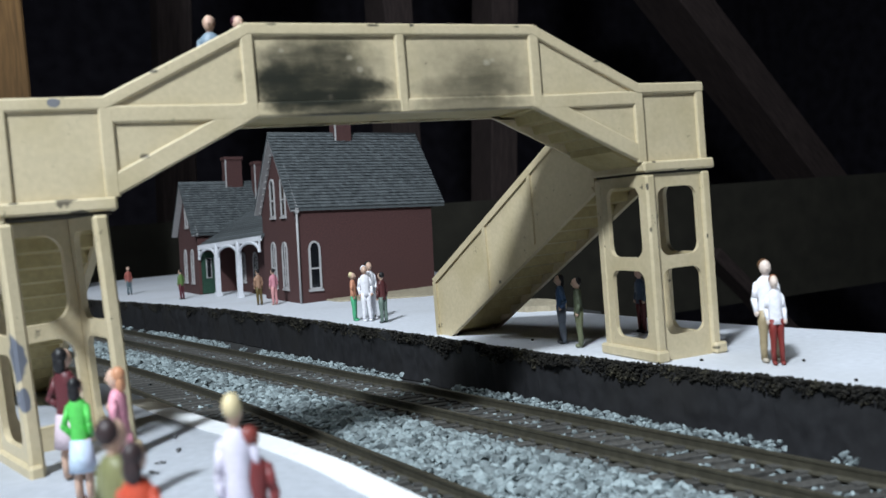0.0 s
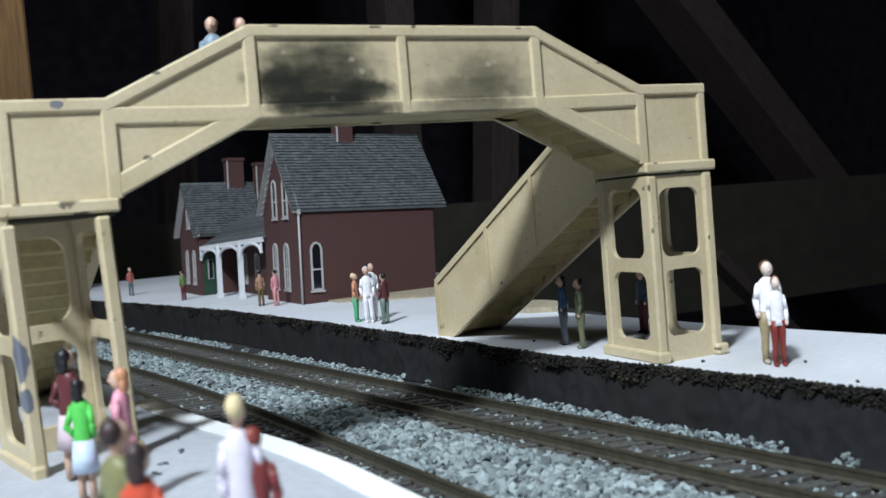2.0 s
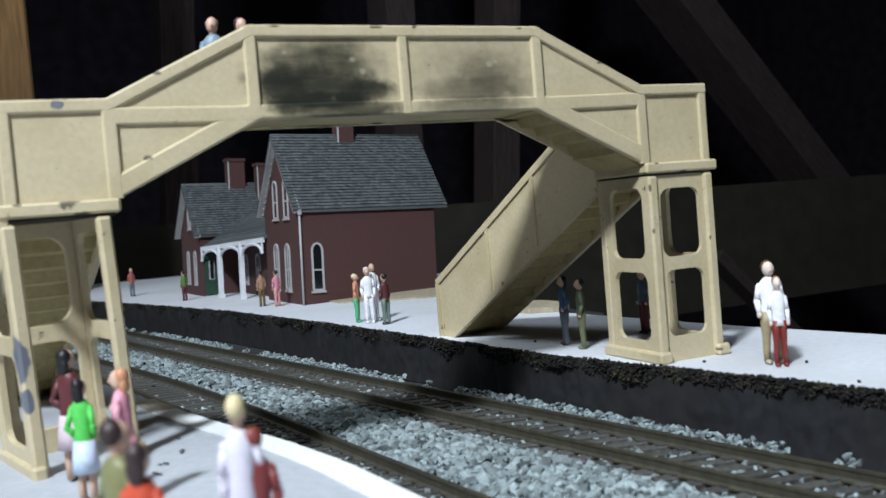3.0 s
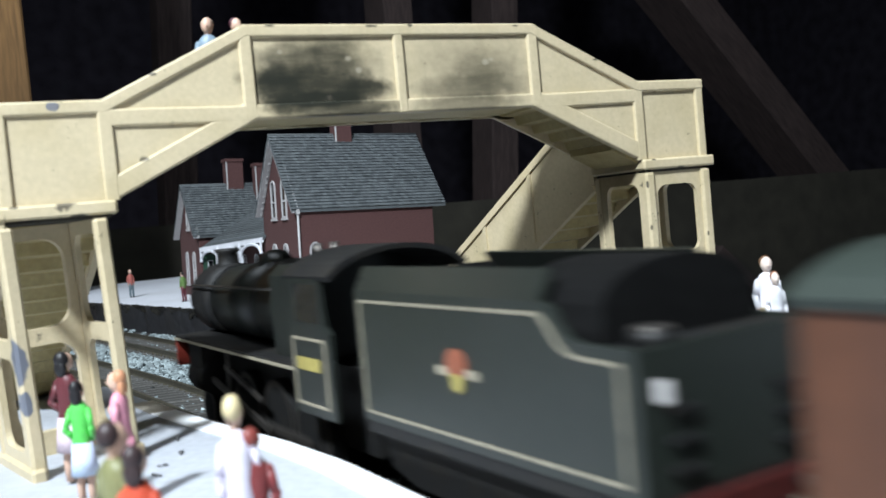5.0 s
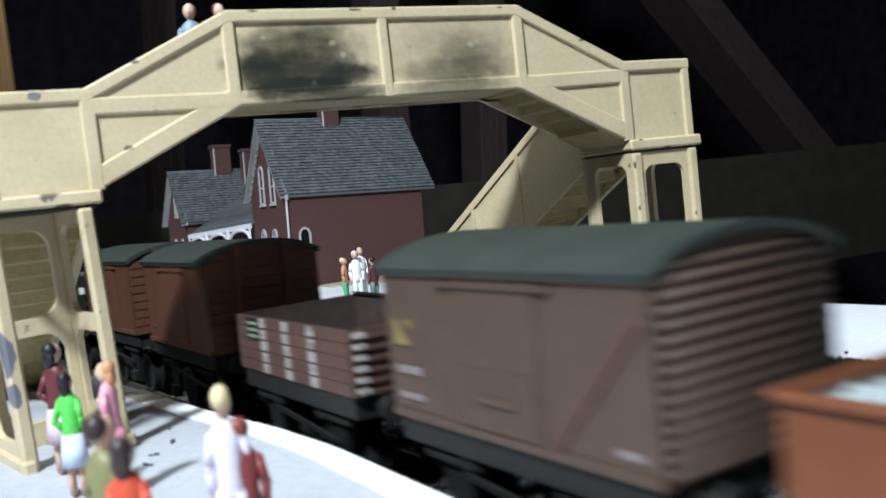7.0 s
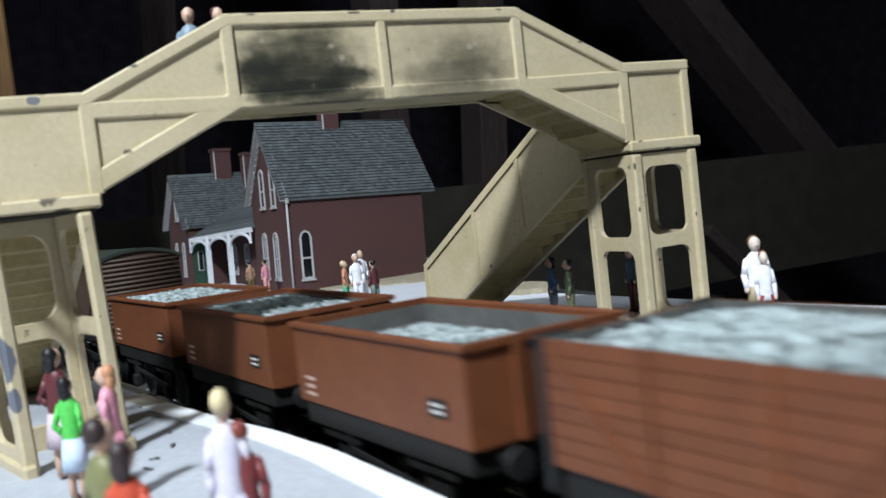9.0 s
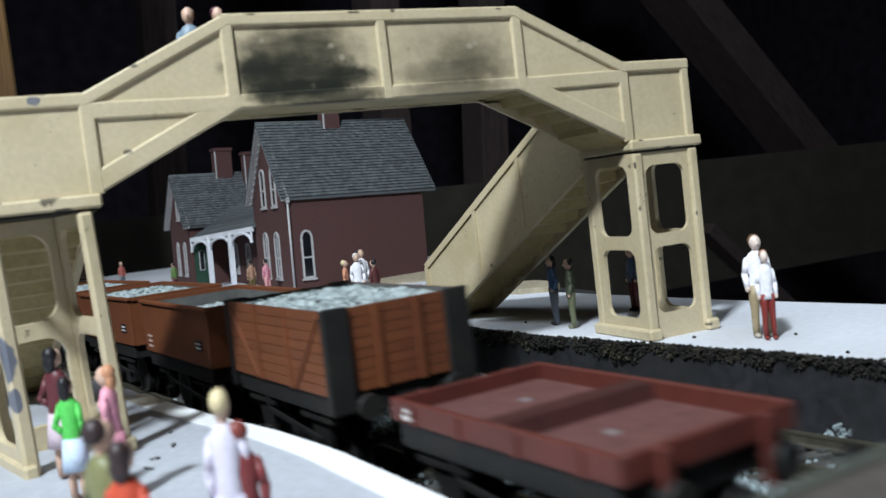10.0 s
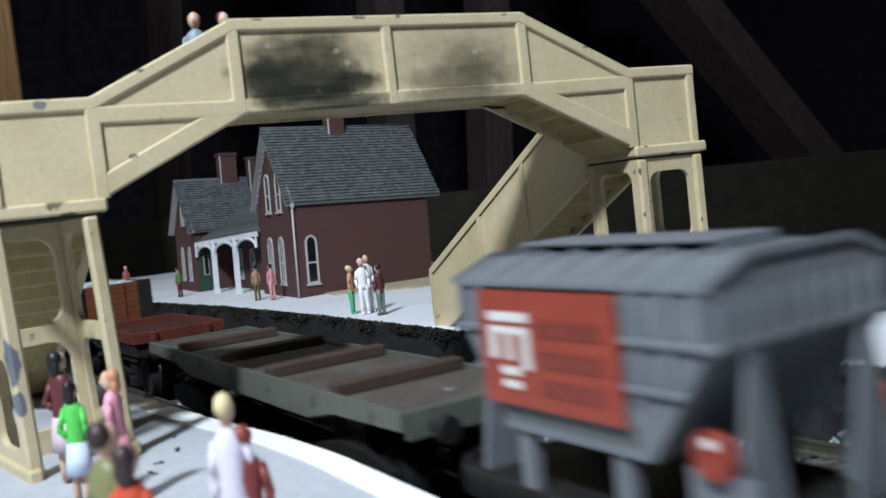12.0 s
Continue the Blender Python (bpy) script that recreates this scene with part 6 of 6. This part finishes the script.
def tender(off):
    v = vehicle("tender", "dark green lined tender with coat of arms shape", "tender", off)
    L, w = 69.0, 15.4
    hl = L / 2
    bm = bm_new()
    box(bm, -w + 0.4, w - 0.4, -hl, hl, 17.0, 19.4, bev=0.2)
    part("footplate", bm, BLACK, v)
    for s in (-1, 1):
        a, b = sorted((s * w, s * (w - 1.0)))
        prof = [(hl, 19.4), (hl, 41.8), (-18.3, 41.8), (-20.2, 41.0), (-21.6, 39.0), (-23.0, 37.6), (-25.2, 37.0), (-hl, 36.9), (-hl, 19.4)]
        bm = bm_new()
        prism(bm, prof, a, b, "x")
        side = part("side", bm, TENDER, v, "satin dark green tender side")
        c, d = sorted((s * w, s * (w + 0.18)))
        inner = [(hl - 1.5, 21.0), (hl - 1.5, 40.0), (-17.4, 40.2), (-19.2, 38.8), (-21.0, 36.6), (-22.8, 35.5), (-25.2, 35.2), (-hl + 2.5, 35.0), (-hl + 2.5, 21.0)]
        for p, q in zip(inner, inner[1:] + inner[:1]):
            bm = bm_new()
            bar(bm, p, q, 0.36, 0, "x", c, d)
            part("lining", bm, LINING, side)
        # coping that leans inwards
        bm = bm_new()
        poly = [(s * w, 41.8), (s * (w - 1), 41.8), (s * (w - 3.0), 45.6), (s * (w - 2.2), 45.8)]
        prism(bm, poly, -18.0, hl)
        part("coping", bm, LOCO, v, "inward leaning coal coping")
        bm = bm_new()
        c3, d3 = sorted((s * w, s * (w + 0.3)))
        prism(bm, [(2.8 + 2.7 * math.cos(g), 31.9 + 2.3 * math.sin(g)) for g in [2 * math.pi * i / 14 for i in range(14)]], c3, d3, "x")
        crest = part("crest_disc", bm, LINE_RED, side, "red crest disc")
        for (y0, y1, z0, z1) in ((-2.6, 0.2, 30.0, 31.3), (5.4, 8.0, 30.0, 31.3)):
            bm = bm_new()
            c4, d4 = sorted((s * w, s * (w + 0.36)))
            box(bm, c4, d4, y0, y1, z0, z1)
            part("crest_bar", bm, LINING, crest)
        bm = bm_new()
        c4, d4 = sorted((s * w, s * (w + 0.4)))
        prism(bm, [(1.3, 30.4), (4.3, 30.4), (3.9, 28.2), (2.8, 27.6), (1.7, 28.2)], c4, d4, "x")
        part("crest_shield", bm, YELLOW, crest)
    bm = bm_new()
    box(bm, -w + 1, w - 1, -hl, -hl + 1, 19.4, 36.8)
    back = part("back", bm, TENDER, v)
    for x in (-9, 9):
        for z in (22, 25.5, 29):
            bm = bm_new()
            box(bm, x - 2.2, x + 2.2, -hl - 0.9, -hl, z, z + 0.8)
            part("step", bm, BLACK, back)
    bm = bm_new()
    box(bm, -12.6, -10.8, -hl - 0.5, -hl, 30.4, 33.0)
    part("white_plate", bm, PALE, back, "small white plate")
    bm = bm_new()
    box(bm, -w + 1, w - 1, -hl + 1, -hl + 20, 35.4, 36.4)
    tube(bm, (-9.0, -hl + 3.6, 36.2), (-9.0, -hl + 3.6, 38.2), 2.8, n=16)
    part("tank_top", bm, BLACK, v, "black tank top with filler")
    bm = bm_new()
    tube(bm, (-9.0, -hl + 3.6, 38.2), (-9.0, -hl + 3.6, 38.6), 2.6, n=16)
    part("filler_lid", bm, STEEL, v)
    bm = bm_new()
    box(bm, -w + 2, w - 2, -hl + 19, -hl + 20, 32, 44)
    part("bulkhead", bm, BLACK, v)
    bm = bm_new()
    box(bm, -w + 1, w - 1, hl - 1.2, hl, 19.4, 44)
    part("front_plate", bm, BLACK, v)
    bm = bm_new()
    n = 14
    prism(bm, [(-13.2, 38), (13.2, 38)] + [(13.2 - 26.4 * i / n, 41.0 + 3.0 * math.sin(math.pi * i / n)) for i in range(n + 1)], -hl + 24, hl - 6)
    part("coal_space", bm, COAL, v, "black coal load")
    bm = bm_new()
    prism(bm, [(-13.6, 33)] + [(-13.6 * math.cos(math.pi * i / n), 38 + 8.2 * math.sin(math.pi * i / n) ** 0.6) for i in range(n + 1)] + [(13.6, 33)], -hl + 7.2, -hl + 25)
    part("coal_bunker", bm, COAL, v, "dull black domed rear bunker")
    bm = bm_new()
    box(bm, -13.4, 13.4, -hl - 1.2, -hl, 15.2, 18.8)
    # dim red: the shade on the rear beam is put into its colour
    part("buffer_beam", bm, mat("grimy_beam_red", (0.06, 0.009, 0.007), 0.6, vary=0.4), v, "red rear buffer beam darkened for shade")
    for s in (-1, 1):
        bm = bm_new()
        prism(bm, [(-hl + 2, 17), (hl - 2, 17), (hl - 4, 11), (hl - 12, 9), (-hl + 12, 9), (-hl + 4, 11)], s * 12.4 - 0.5, s * 12.4 + 0.5, "x")
        part("side_frame", bm, BLACK, v)
        bm = bm_new()
        tube(bm, (s * 9.5, -hl - 1.2, 16.8), (s * 9.5, -hl - 5, 16.8), 1.1, n=10)
        tube(bm, (s * 9.5, -hl - 5, 16.8), (s * 9.5, -hl - 6, 16.8), 2.6, n=14)
        part("buffer", bm, BLACK, v)
    for y in (-22, 0, 22):
        wheelset(v, y, 6.4)


locomotive(150.0)
tender(55.5)
van(-27.5, 55.5, 20.4, 43.6, VAN, "bauxite brown goods van with planked ends and grey roof")
van(-99.0, 55.5, 20.4, 43.6, VAN, "bauxite brown goods van with planked ends and grey roof")
open_wagon(-174.8)
van(-247.6, 59.5, 20.0, 43.6, VAN_B, "dull brown goods van with corrugated ends and braces", corrugated=True, braces=True)
mineral(-322.2, "orange-brown steel mineral wagon loaded with grey chippings", 31.8, 1.0, 21)
mineral(-397.2, "orange-brown steel mineral wagon heaped with grey chippings", 31.6, 1.4, 22)
mineral(-472.2, "orange-brown steel mineral wagon, partly filled with chippings", 29.2, 3.0, 23)
coal_wagon(-546.5)
red_flat(-621.6)
long_flat(-743.0)
hopper(-866.0)


def train_at(t):
    """How far the train has come along the line, in millimetres."""
    def s(u):
        d = u - 8.0
        return 306.73 + d * (131.48 + d * (-5.816 + d * (-0.1192 + d * 0.1585)))
    if t < 5.0:
        return s(5.0) - 147.0 * (5.0 - t) + 2.1
    return s(t) + 2.1


def motions():
    for ob, off in TRAIN:
        rows = []
        for i in range(49):
            t = i * 0.25
            y = train_at(t) + off
            half = 18.0
            xa, xb = track_x(y - half), track_x(y + half)
            turn = math.degrees(math.atan2(xa - xb, 2 * half))
            rows.append((t, at((xa + xb) / 2 if y > 40 else track_x(y), y, RAIL_Z, turn)))
        walk(ob, rows)
    # wheels roll with the train; the rods follow the crank pins
    ticks = [i / FPS for i in range(12 * FPS + 1)]
    gone = [train_at(t) - train_at(0.0) for t in ticks]
    for axle, y, r in WHEELS:
        walk(axle, [(t, at(0, y, r, rx=-math.degrees(d / r))) for t, d in zip(ticks, gone)])
    for rod, side, length in RODS:
        rows = []
        for t, d in zip(ticks, gone):
            a = -d / 9.4 + (math.pi / 2 if side > 0 else 0.0)
            cy, cz = 4.0 * math.cos(a), 4.0 * math.sin(a)
            if length:
                rows.append((t, at(0, -2 + cy, 9.4 + cz, rx=math.degrees(math.asin((15.5 - 9.4 - cz) / length)))))
            else:
                rows.append((t, at(0, cy, cz)))
        walk(rod, rows)


motions()
